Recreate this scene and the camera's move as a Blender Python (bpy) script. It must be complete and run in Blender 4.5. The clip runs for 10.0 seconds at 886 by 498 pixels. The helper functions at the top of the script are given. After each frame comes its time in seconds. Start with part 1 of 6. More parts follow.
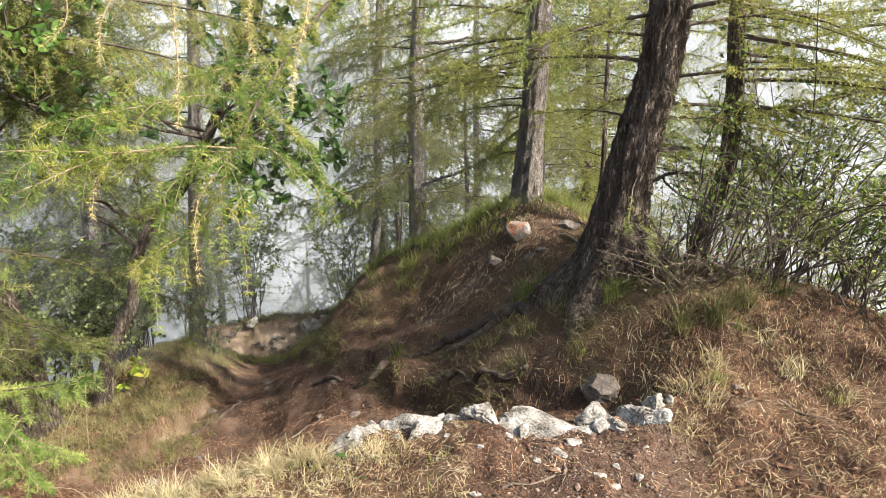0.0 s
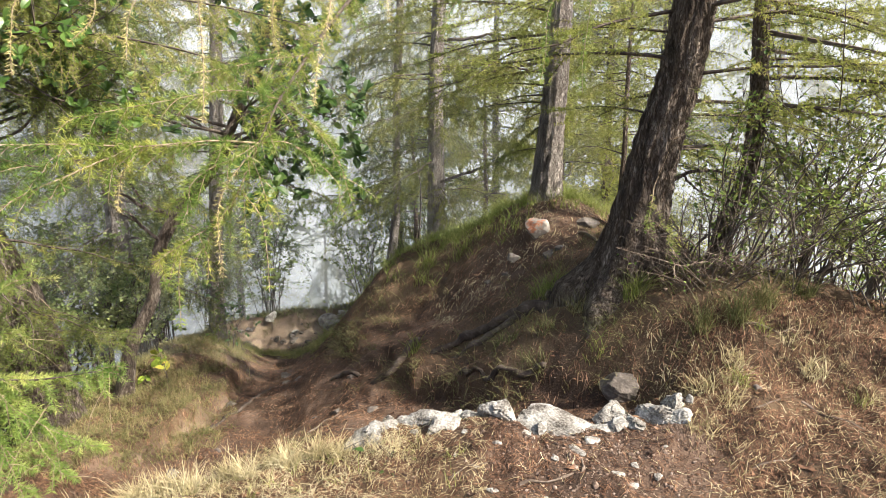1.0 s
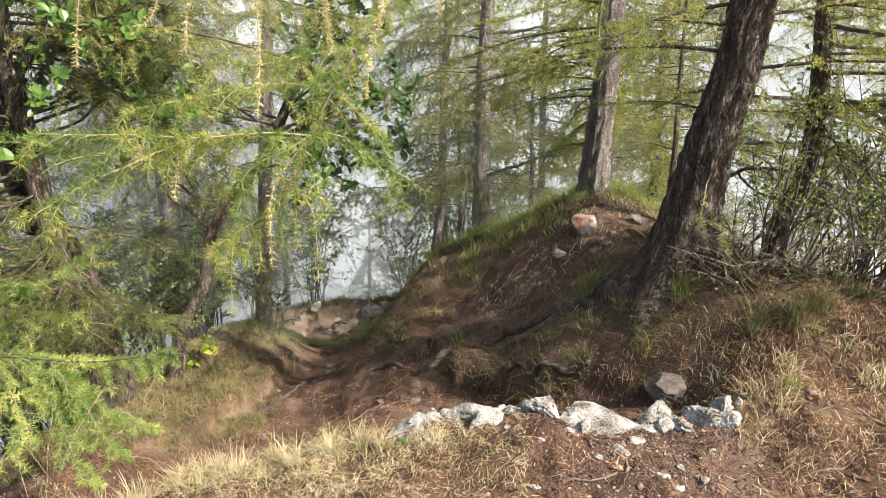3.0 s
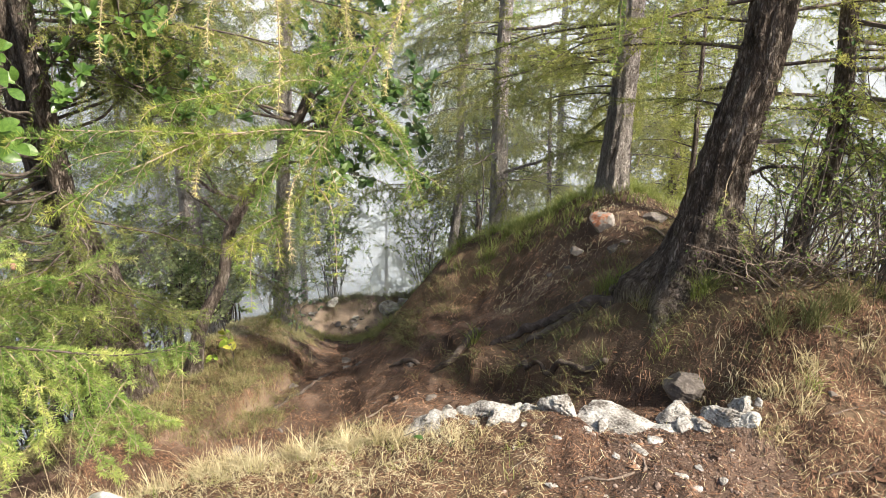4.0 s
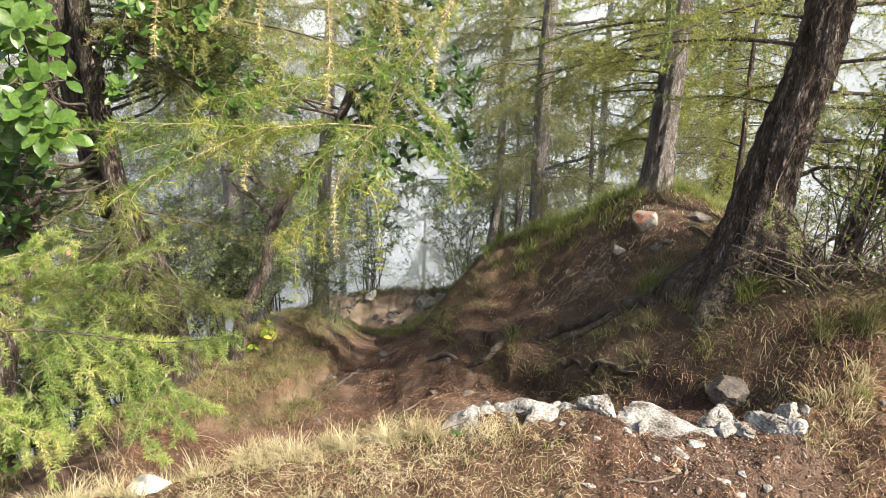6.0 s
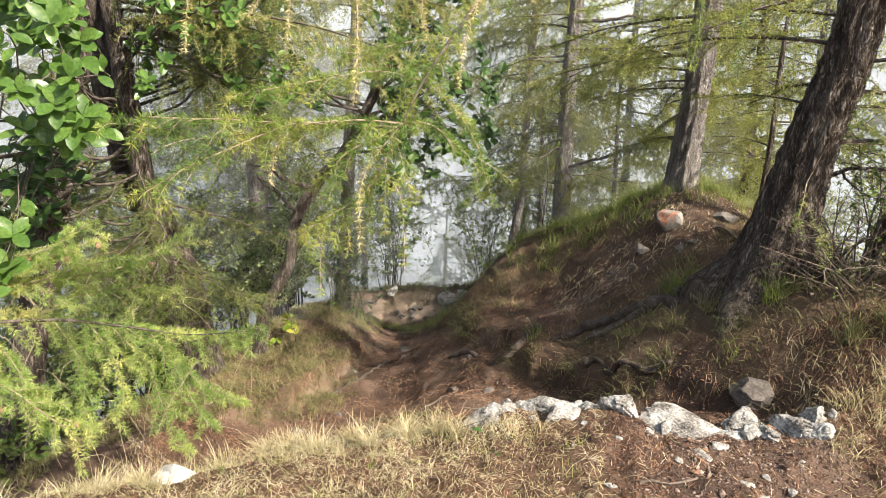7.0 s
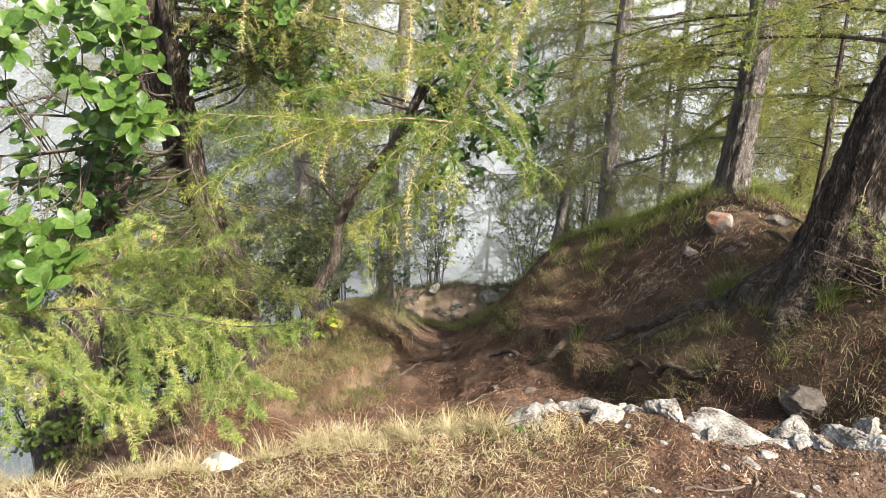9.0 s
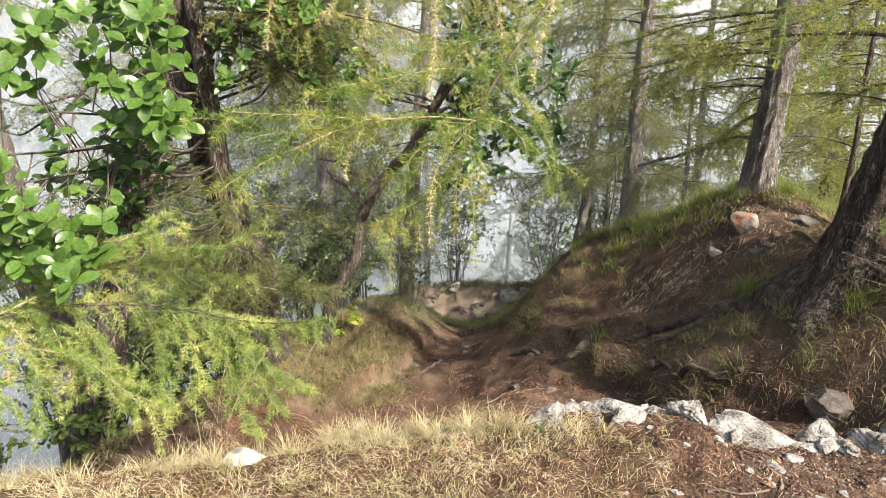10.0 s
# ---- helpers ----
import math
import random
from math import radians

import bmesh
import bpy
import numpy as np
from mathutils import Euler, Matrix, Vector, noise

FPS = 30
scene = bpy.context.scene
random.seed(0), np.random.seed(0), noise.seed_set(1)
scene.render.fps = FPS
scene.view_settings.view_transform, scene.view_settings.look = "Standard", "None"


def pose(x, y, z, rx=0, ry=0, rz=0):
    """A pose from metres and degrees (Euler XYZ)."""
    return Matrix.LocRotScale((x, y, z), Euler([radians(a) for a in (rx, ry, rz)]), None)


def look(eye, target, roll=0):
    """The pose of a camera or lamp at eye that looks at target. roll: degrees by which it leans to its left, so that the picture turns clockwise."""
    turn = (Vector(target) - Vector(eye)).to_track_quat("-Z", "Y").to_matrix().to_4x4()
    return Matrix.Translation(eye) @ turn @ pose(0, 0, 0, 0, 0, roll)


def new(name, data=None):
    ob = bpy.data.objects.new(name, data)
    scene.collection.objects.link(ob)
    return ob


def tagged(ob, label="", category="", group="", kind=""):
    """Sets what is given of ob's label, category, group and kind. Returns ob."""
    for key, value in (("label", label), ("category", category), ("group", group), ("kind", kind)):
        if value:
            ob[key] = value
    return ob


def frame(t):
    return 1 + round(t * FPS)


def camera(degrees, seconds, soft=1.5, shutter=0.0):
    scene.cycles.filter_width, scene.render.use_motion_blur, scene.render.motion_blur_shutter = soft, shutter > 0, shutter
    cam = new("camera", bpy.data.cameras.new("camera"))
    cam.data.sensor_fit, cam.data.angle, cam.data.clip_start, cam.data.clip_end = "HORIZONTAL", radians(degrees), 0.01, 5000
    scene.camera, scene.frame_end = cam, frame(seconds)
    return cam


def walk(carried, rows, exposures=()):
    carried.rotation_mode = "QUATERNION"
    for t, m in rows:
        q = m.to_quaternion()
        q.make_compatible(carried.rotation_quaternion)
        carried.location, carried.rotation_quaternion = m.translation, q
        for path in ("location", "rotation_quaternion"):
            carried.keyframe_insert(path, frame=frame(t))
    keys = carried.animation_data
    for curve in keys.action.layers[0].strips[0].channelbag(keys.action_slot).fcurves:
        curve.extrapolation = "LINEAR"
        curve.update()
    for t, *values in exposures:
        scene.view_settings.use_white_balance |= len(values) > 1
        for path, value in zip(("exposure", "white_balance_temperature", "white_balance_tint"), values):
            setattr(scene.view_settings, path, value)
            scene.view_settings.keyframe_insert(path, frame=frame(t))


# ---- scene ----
cam = camera(65.95, 10.0, soft=0.8)
PATH = [
    (0, 0.0, 0.0, 1.6, 72.0, -0.0, 0.0),
    (0.5, -0.0041, 0.0, 1.5969, 71.841, -0.06, 0.758),
    (1, -0.0097, -0.0028, 1.5971, 71.749, -0.079, 1.552),
    (1.5, -0.0181, -0.0038, 1.5988, 71.65, -0.02, 2.527),
    (2, -0.0227, -0.0067, 1.5986, 71.617, 0.065, 3.664),
    (2.5, -0.025, -0.003, 1.5999, 71.393, -0.063, 4.568),
    (4, -0.0312, -0.0, 1.6013, 70.896, 0.032, 6.735),
    (4.5, -0.0373, -0.004, 1.6023, 70.836, -0.071, 7.562),
    (5, -0.0427, -0.0052, 1.603, 70.78, -0.049, 8.386),
    (5.5, -0.0457, -0.0019, 1.603, 70.655, -0.031, 9.174),
    (7, -0.0593, -0.0066, 1.6048, 70.22, -0.198, 11.983),
    (7.5, -0.0629, -0.0096, 1.6061, 70.131, -0.165, 12.851),
    (8, -0.0683, -0.0134, 1.6074, 70.078, -0.111, 13.679),
    (8.5, -0.0731, -0.0188, 1.6078, 70.077, -0.127, 14.594),
    (9, -0.0756, -0.0185, 1.6097, 70.012, -0.084, 15.602),
    (9.5, -0.0766, -0.0145, 1.6089, 69.967, 0.174, 16.414),
    (10, -0.0822, -0.0206, 1.6101, 69.879, 0.13, 17.324),
]
walk(cam, [(t, pose(x, y, z, rx, ry, rz)) for t, x, y, z, rx, ry, rz in PATH])

# ---- light ----
SUN_AZ, SUN_EL = radians(115), radians(42)      # clockwise from +y, above the horizon
world = bpy.data.worlds.new("sky")
scene.world = world
world.use_nodes = True
wn = world.node_tree.nodes
sky = wn.new("ShaderNodeTexSky")
sky.sky_type, sky.sun_disc = "NISHITA", False
sky.sun_elevation, sky.sun_rotation = SUN_EL, SUN_AZ
sky.dust_density, sky.air_density = 4.0, 1.0
world.node_tree.links.new(sky.outputs[0], wn["Background"].inputs[0])
wn["Background"].inputs[1].default_value = 0.12
sun = new("sun", bpy.data.lights.new("sun", "SUN"))
sun.data.energy, sun.data.angle, sun.data.color = 5.0, radians(0.6), (1.0, 0.93, 0.82)
to_sun = Vector((math.sin(SUN_AZ) * math.cos(SUN_EL), math.cos(SUN_AZ) * math.cos(SUN_EL), math.sin(SUN_EL)))
sun.matrix_world = look(to_sun * 30, (0, 0, 0))
scene.view_settings.exposure = 1.13


# ---- materials ----
def material(name, stops, scale=8.0, fine=60.0, rough=0.85, bump=0.3, stretch=(1, 1, 1), through_light=0.0, by_piece=0.0,
             mask=(), spec=0.3, distance=0.01, plates=0.0):
    """A surface coloured by coarse and fine noise over the colours in stops, with relief; by_piece varies it per object and island."""
    m = bpy.data.materials.new(name)
    m.use_nodes = True
    n, link = m.node_tree.nodes, m.node_tree.links.new
    b = n["Principled BSDF"]
    co = n.new("ShaderNodeTexCoord")
    mp = n.new("ShaderNodeMapping")
    mp.inputs["Scale"].default_value = stretch
    link(co.outputs["Object"], mp.inputs["Vector"])
    big, small = n.new("ShaderNodeTexNoise"), n.new("ShaderNodeTexNoise")
    for tex, sc, det in ((big, scale, 6), (small, fine, 4)):
        tex.inputs["Scale"].default_value, tex.inputs["Detail"].default_value = sc, det
        link(mp.outputs[0], tex.inputs["Vector"])
    mix = n.new("ShaderNodeMath")
    mix.operation = "MULTIPLY_ADD"
    link(small.outputs[0], mix.inputs[0])
    mix.inputs[1].default_value = 0.45
    half = n.new("ShaderNodeMath")
    half.operation = "MULTIPLY_ADD"
    half.inputs[1].default_value, half.inputs[2].default_value = 0.75, -0.1
    link(big.outputs[0], half.inputs[0])
    link(half.outputs[0], mix.inputs[2])
    value = mix.outputs[0]
    if by_piece:
        info, geo = n.new("ShaderNodeObjectInfo"), n.new("ShaderNodeNewGeometry")
        add = n.new("ShaderNodeMath")
        add.operation = "ADD"
        link(info.outputs["Random"], add.inputs[0])
        link(geo.outputs["Random Per Island"], add.inputs[1])
        off = n.new("ShaderNodeMath")
        off.operation = "MULTIPLY_ADD"
        off.inputs[1].default_value = by_piece
        link(add.outputs[0], off.inputs[0])
        sub = n.new("ShaderNodeMath")
        sub.operation = "SUBTRACT"
        sub.inputs[1].default_value = by_piece
        link(value, sub.inputs[0])
        link(sub.outputs[0], off.inputs[2])
        value = off.outputs[0]
    ramp = n.new("ShaderNodeValToRGB")
    r = ramp.color_ramp
    while len(r.elements) < len(stops):
        r.elements.new(0.5)
    for e, (at, c) in zip(r.elements, stops):
        e.position, e.color = at, (*c, 1)
    link(value, ramp.inputs[0])
    colour = ramp.outputs[0]
    for called, tones in mask:
        attr = n.new("ShaderNodeAttribute")
        attr.attribute_name = called
        other = n.new("ShaderNodeValToRGB")
        for e, (at, c) in zip(other.color_ramp.elements, tones):
            e.position, e.color = at, (*c, 1)
        link(value, other.inputs[0])
        edge = n.new("ShaderNodeMath")
        edge.operation = "MULTIPLY_ADD"
        edge.use_clamp = True
        edge.inputs[1].default_value = 1.6
        nz = n.new("ShaderNodeMath")
        nz.operation = "MULTIPLY_ADD"
        nz.inputs[1].default_value, nz.inputs[2].default_value = 1.2, -0.9
        link(big.outputs[0], nz.inputs[0])
        link(attr.outputs["Fac"], edge.inputs[0])
        link(nz.outputs[0], edge.inputs[2])
        mx = n.new("ShaderNodeMix")
        mx.data_type = "RGBA"
        link(edge.outputs[0], mx.inputs[0])
        link(colour, mx.inputs[6])
        link(other.outputs[0], mx.inputs[7])
        colour = mx.outputs[2]
    height = mix.outputs[0]
    if plates:
        vor, edge_ramp = n.new("ShaderNodeTexVoronoi"), n.new("ShaderNodeValToRGB")
        vor.feature = "DISTANCE_TO_EDGE"
        vor.inputs["Scale"].default_value = plates
        warp = n.new("ShaderNodeVectorMath")
        warp.operation = "MULTIPLY_ADD"
        link(small.outputs["Color"], warp.inputs[0])
        warp.inputs[1].default_value = (0.14, 0.14, 0.14)
        link(mp.outputs[0], warp.inputs[2])
        link(warp.outputs[0], vor.inputs["Vector"])
        edge_ramp.color_ramp.elements[0].color = (0.5, 0.46, 0.43, 1)
        edge_ramp.color_ramp.elements[1].position = 0.22
        link(vor.outputs["Distance"], edge_ramp.inputs[0])
        mul = n.new("ShaderNodeMix")
        mul.data_type, mul.blend_type = "RGBA", "MULTIPLY"
        mul.inputs[0].default_value = 1.0
        link(colour, mul.inputs[6])
        link(edge_ramp.outputs[0], mul.inputs[7])
        colour = mul.outputs[2]
        rise = n.new("ShaderNodeMath")
        rise.operation = "MULTIPLY_ADD"
        link(edge_ramp.outputs[0], rise.inputs[0])
        rise.inputs[1].default_value = 1.2
        link(mix.outputs[0], rise.inputs[2])
        height = rise.outputs[0]
    link(colour, b.inputs["Base Color"])
    b.inputs["Roughness"].default_value = rough
    b.inputs["Specular IOR Level"].default_value = spec
    if bump:
        bp = n.new("ShaderNodeBump")
        bp.inputs["Strength"].default_value, bp.inputs["Distance"].default_value = bump, distance
        link(height, bp.inputs["Height"])
        link(bp.outputs[0], b.inputs["Normal"])
    if through_light:
        tr, sh = n.new("ShaderNodeBsdfTranslucent"), n.new("ShaderNodeMixShader")
        link(colour, tr.inputs["Color"])
        sh.inputs[0].default_value = through_light
        link(b.outputs[0], sh.inputs[1])
        link(tr.outputs[0], sh.inputs[2])
        link(sh.outputs[0], n["Material Output"].inputs["Surface"])
    return m


SOIL = material("forest_soil", [(0.27, (0.026, 0.016, 0.011)), (0.5, (0.095, 0.06, 0.041)), (0.73, (0.215, 0.147, 0.104))], 3, 120, 0.95, 1.0,
                mask=(("turf", [(0.3, (0.055, 0.037, 0.022)), (0.7, (0.16, 0.108, 0.064))]), ("sunlit_sand", [(0.34, (0.1, 0.066, 0.044)), (0.66, (0.36, 0.275, 0.2))])), distance=0.02)
GREY_BARK = material("grey_larch_bark", [(0.25, (0.13, 0.112, 0.1)), (0.5, (0.36, 0.32, 0.285)), (0.8, (0.6, 0.555, 0.51))], 20, 80, 0.95, 1.0, (1, 1, 0.24), distance=0.03, plates=32)
BARK = material("larch_bark", [(0.25, (0.042, 0.033, 0.026)), (0.5, (0.165, 0.13, 0.104)), (0.8, (0.38, 0.33, 0.28))], 17, 70, 0.95, 1.0, (1, 1, 0.22), distance=0.035, plates=24)


# ---- the lie of the land: spot heights along its lines, metres ----
TERRACE = [(0, -1, 0.02), (-1.5, -1, 0.1), (2, -1, 0.1), (0, 1, 0.0), (1, 1.2, 0.0), (-1, 1.2, -0.02), (-2.1, 1.4, 0.02), (0.1, 2.1, -0.03), (0.95, 2.3, 0.03),
           (-0.6, 2.35, -0.13), (-1.83, 1.7, -0.1), (-1.6, 2.0, -0.24), (-1.25, 2.28, -0.22), (-0.95, 2.5, -0.26), (-0.35, 2.58, -0.1),
           (0.2, 2.68, -0.08), (0.7, 2.6, -0.02), (0.95, 2.65, 0.03)]
MOUND = [(1.27, 2.63, 0.1), (1.55, 2.75, 0.14), (1.6, 2.1, 0.08), (1.35, 3.02, 0.31), (1.75, 3.0, 0.33), (1.15, 2.95, 0.2), (2.3, 3.0, 0.2), (2.2, 1.8, 0.16), (2.9, 3.0, -0.3)]
HOLLOW = [(0.85, 2.93, -0.13), (0.6, 3.04, -0.22), (0.36, 3.15, -0.34), (-0.08, 3.3, -0.5), (-0.3, 3.3, -0.53), (-0.75, 3.5, -0.66)]
BED = [(-1.2, 4.1, -1.05), (-1.6, 5.0, -1.3), (-1.68, 5.97, -1.66), (-1.95, 6.6, -1.84), (-2.35, 7.15, -1.98), (-2.0, 7.15, -1.95), (-1.65, 7.08, -1.86), (-1.5, 3.4, -0.9), (-1.52, 2.75, -0.66), (-1.85, 2.5, -0.68), (-2.2, 2.1, -0.62)]
BANK = [(-0.06, 3.92, -0.48), (0.05, 3.7, -0.42), (-0.31, 3.99, -0.54), (-0.17, 4.2, -0.42), (0.38, 3.58, -0.1), (0.64, 3.24, -0.02), (0.88, 3.08, 0.12), (0.33, 4.65, -0.07),
        (-0.3, 4.9, -0.55), (-1.0, 4.6, -0.82), (-1.02, 5.12, -0.92), (-0.63, 6.11, -0.5), (-1.2, 6.4, -1.3)]
CREST = [(0.73, 3.83, 0.18), (0.72, 3.5, 0.12), (0.98, 3.38, 0.27), (0.92, 3.6, 0.27), (1.5, 3.7, 0.3), (0.54, 4.75, 0.14), (0.9, 4.8, 0.22), (0.62, 5.0, 0.26), (0.69, 5.5, 0.26), (0.08, 5.9, -0.16), (-0.25, 6.5, -0.56),
         (-0.26, 7.0, -0.62), (-0.83, 6.95, -1.24), (-1.27, 7.4, -1.62), (-2.55, 7.38, -1.8), (-2.9, 7.25, -1.84), (-2.08, 7.42, -1.77), (-1.6, 7.42, -1.74), (-1.25, 7.6, -1.62), (-2.1, 7.9, -1.86), (-2.75, 7.8, -2.0), (-1.5, 7.9, -1.8)]
LEFT = [(-2.35, 2.65, -0.6), (-2.35, 3.0, -0.66), (-2.2, 3.35, -0.76), (-2.0, 4.2, -1.0), (-2.3, 4.3, -0.98), (-2.41, 5.4, -1.12), (-2.55, 5.0, -1.05), (-2.1, 5.6, -1.3), (-2.6, 6.5, -1.55),
        (-2.75, 2.4, -0.72), (-3.4, 2.9, -1.25), (-3.2, 4.2, -1.25), (-3.2, 5.5, -1.5), (-3.0, 1.6, -0.5)]
OUTER = [(-0.3, 8.2, -2.0), (-1.5, 9.0, -3.2), (-3.0, 9.0, -3.2), (1.2, 6.8, -0.8), (2.2, 5.0, -0.6), (2.8, 4.0, -0.6), (-4.2, 6.5, -2.6), (-4.4, 4.0, -2.1), (-4.4, 2.0, -1.8), (0.7, 7.5, -1.6), (3.0, 1.0, 0.2), (-3.5, 0, -0.6)]
SPOTS = np.array(TERRACE + MOUND + HOLLOW + BED + BANK + CREST + LEFT + OUTER, float)


def bend(r):
    return np.where(r > 1e-9, r * r * np.log(r + 1e-9), 0.0)


def thin_plate(s, stiff=0.004):
    n = len(s)
    a = np.zeros((n + 3, n + 3))
    a[:n, :n] = bend(np.hypot(s[:, None, 0] - s[None, :, 0], s[:, None, 1] - s[None, :, 1])) + stiff * np.eye(n)
    a[:n, n], a[:n, n + 1:] = 1, s[:, :2]
    a[n:, :n] = a[:n, n:].T
    return np.linalg.solve(a, np.concatenate([s[:, 2], np.zeros(3)]))


PLATE = thin_plate(SPOTS)
PATHWAY = np.array([(1.2, 0.5), (0.9, 1.6), (0.6, 2.2)] + [(0.2, 2.9), (-0.4, 3.4)] + [(-1.2, 4.0), (-1.6, 5.0), (-1.7, 6.0), (-2.0, 7.0), (-2.3, 8.2)])
UPPER = np.array([(-1.0, 4.4), (-0.4, 4.5), (0.2, 4.6), (0.55, 4.8), (0.75, 5.2)])
LOWER = np.array([(-1.2, 4.0), (-1.5, 3.3), (-1.8, 2.95), (-2.1, 2.65), (-2.5, 2.25), (-3.0, 1.7)])
RIM = np.array([(-0.5, 2.62), (-0.95, 2.5), (-1.3, 2.3), (-1.65, 2.02), (-1.95, 1.72), (-2.3, 1.45)])


def from_line(x, y, line):
    best = np.full(np.shape(x), 1e9)
    for (ax, ay), (bx, by) in zip(line[:-1], line[1:]):
        u = np.clip(((x - ax) * (bx - ax) + (y - ay) * (by - ay)) / ((bx - ax) ** 2 + (by - ay) ** 2), 0, 1)
        best = np.minimum(best, np.hypot(x - ax - u * (bx - ax), y - ay - u * (by - ay)))
    return best


def wobble(x, y, scale, seed=0.0):
    """Smooth bumps between -1 and 1, of about that size."""
    a, b = x / scale + seed, y / scale - 1.7 * seed
    return (np.sin(2.1 * a + 1.3 * np.sin(1.7 * b)) + np.sin(2.6 * b + 1.1 * np.sin(2.3 * a + 1)) + np.sin(1.9 * (a + b) + 2 * np.sin(1.3 * a - b))) / 3


BANKTOP = np.array([(-3.0, 7.2), (-2.5, 7.33), (-2.1, 7.36), (-1.7, 7.36), (-1.3, 7.5)])
LIP = np.array([(-0.42, 4.1), (-0.34, 3.92), (-0.17, 3.76), (0.04, 3.58), (0.22, 3.4), (0.4, 3.27)])
UNDERCUT = np.array([(-2.0, 3.45), (-1.93, 3.75), (-1.84, 4.15), (-1.84, 4.6), (-1.9, 5.3)])
SCAR = np.array([(-1.15, 5.7), (-1.0, 5.2), (-0.85, 4.75), (-0.7, 4.45)])


def broken_edge(x, y, line):
    """A small crumbling step along a line: up on its left, as one walks along it, down on its right."""
    d = from_line(x, y, line)
    best, side = np.full(np.shape(x), 1e9), np.zeros(np.shape(x))
    for (ax, ay), (bx, by) in zip(line[:-1], line[1:]):
        u = np.clip(((x - ax) * (bx - ax) + (y - ay) * (by - ay)) / ((bx - ax) ** 2 + (by - ay) ** 2), 0, 1)
        e = np.hypot(x - ax - u * (bx - ax), y - ay - u * (by - ay))
        s = np.sign((bx - ax) * (y - ay) - (by - ay) * (x - ax))
        side = np.where(e < best, s, side)
        best = np.minimum(best, e)
    ends = np.clip(np.minimum(np.hypot(x - line[0, 0], y - line[0, 1]), np.hypot(x - line[-1, 0], y - line[-1, 1])) / 0.25, 0, 1)
    sd = side * d + 0.03 * wobble(x, y, 0.1, 4.0) + 0.02 * wobble(x, y, 0.04, 8.0)
    return np.tanh(sd / 0.025) * np.exp(-(d / 0.22) ** 2) * ends


def land(x, y):
    """The ground's height at plan points."""
    x, y = np.asarray(x, float), np.asarray(y, float)
    cx, cy = np.clip(x, -4.4, 3.0), np.clip(y, -1.0, 8.6)
    r = bend(np.hypot(cx[..., None] - SPOTS[:, 0], cy[..., None] - SPOTS[:, 1]))
    n = len(SPOTS)
    z = r @ PLATE[:n] + PLATE[n] + PLATE[n + 1] * cx + PLATE[n + 2] * cy
    ahead, side, behind = np.maximum(y - 8.6, 0), np.maximum(np.maximum(x - 3.0, -4.4 - x), 0), np.maximum(-1 - y, 0)
    out = np.hypot(ahead, side * np.clip((y + 6) / 6, 0.1, 1))
    z = z - 150 * (1 - np.exp(-out * 0.8 / 150)) + 0.12 * np.minimum(behind, 20)
    rough = np.clip(1.5 - out, 0, 1)
    z = z + rough * (0.022 * wobble(x, y, 0.33) + 0.017 * wobble(x, y, 0.13, 3.1) + 0.01 * wobble(x, y, 0.055, 5.7) + 0.003 * wobble(x, y, 0.028, 9.1))
    for line, tall in ((LIP, 0.08), (UNDERCUT, 0.06), (SCAR, 0.05), (BANKTOP, 0.035)):
        z = z + tall * broken_edge(x, y, line)
    z = z + 0.14 * np.minimum(broken_edge(x, y, RIM), 0)
    z = z - 0.12 * np.exp(-(from_line(x, y, LOWER[1:]) / 0.25) ** 2)
    return z + (1 - rough) * 0.3 * wobble(x, y, 4.0, 1.0)


def spread(lo, hi, step, far, grow=1.22):
    """Grid lines: even between lo and hi, ever wider out to far."""
    core = list(np.arange(lo, hi + 1e-6, step))
    d, up, down = step, [hi], [lo]
    while up[-1] < far:
        d *= grow
        up.append(up[-1] + d)
        down.append(down[-1] - d)
    return np.array(down[:0:-1] + core + up[1:])


def build_ground():
    gx, gy = spread(-3.6, 2.6, 0.02, 320), spread(0.8, 8.0, 0.02, 320)
    xx, yy = np.meshgrid(gx, gy)
    zz = land(xx, yy)
    nx, ny = len(gx), len(gy)
    me = bpy.data.meshes.new("ground")
    idx = np.arange(nx * ny).reshape(ny, nx)
    quads = np.stack([idx[:-1, :-1], idx[:-1, 1:], idx[1:, 1:], idx[1:, :-1]], -1).reshape(-1, 4)
    me.from_pydata(np.stack([xx, yy, zz], -1).reshape(-1, 3).tolist(), [], quads.tolist())
    me.polygons.foreach_set("use_smooth", np.ones(len(quads), bool))
    turf = me.attributes.new("turf", "FLOAT", "POINT")
    turf.data.foreach_set("value", turf_amount(xx, yy).ravel().astype(np.float32))
    # pale mask carries the sunlit look of the bare bank as soil colour
    sunlit_sand = me.attributes.new("sunlit_sand", "FLOAT", "POINT")
    sunlit_sand.data.foreach_set("value", sunlit_sand_amount(xx, yy).ravel().astype(np.float32))
    me.materials.append(SOIL)
    tagged(new("ground", me), "steep forest floor of brown soil, needle litter and worn turf", "ground", kind="structure")


def turf_amount(x, y):
    d = np.minimum(np.minimum(from_line(x, y, PATHWAY), from_line(x, y, UPPER) + 0.12), from_line(x, y, LOWER))
    return np.clip((d - 0.3) / 0.35, 0, 1)


def sunlit_sand_amount(x, y):
    """Pale subsoil with full sun painted into its tone, in the far bank and under the broken edge beside the lower
    path.
    """
    bank = np.array([(-2.75, 7.22), (-2.3, 7.28), (-1.6, 7.25)])
    return np.maximum(np.clip(1.35 - from_line(x, y, bank) / 0.17, 0, 1), 0.45 * np.clip(1.3 - from_line(x, y, UNDERCUT + (0.05, -0.02)) / 0.06, 0, 1))


build_ground()


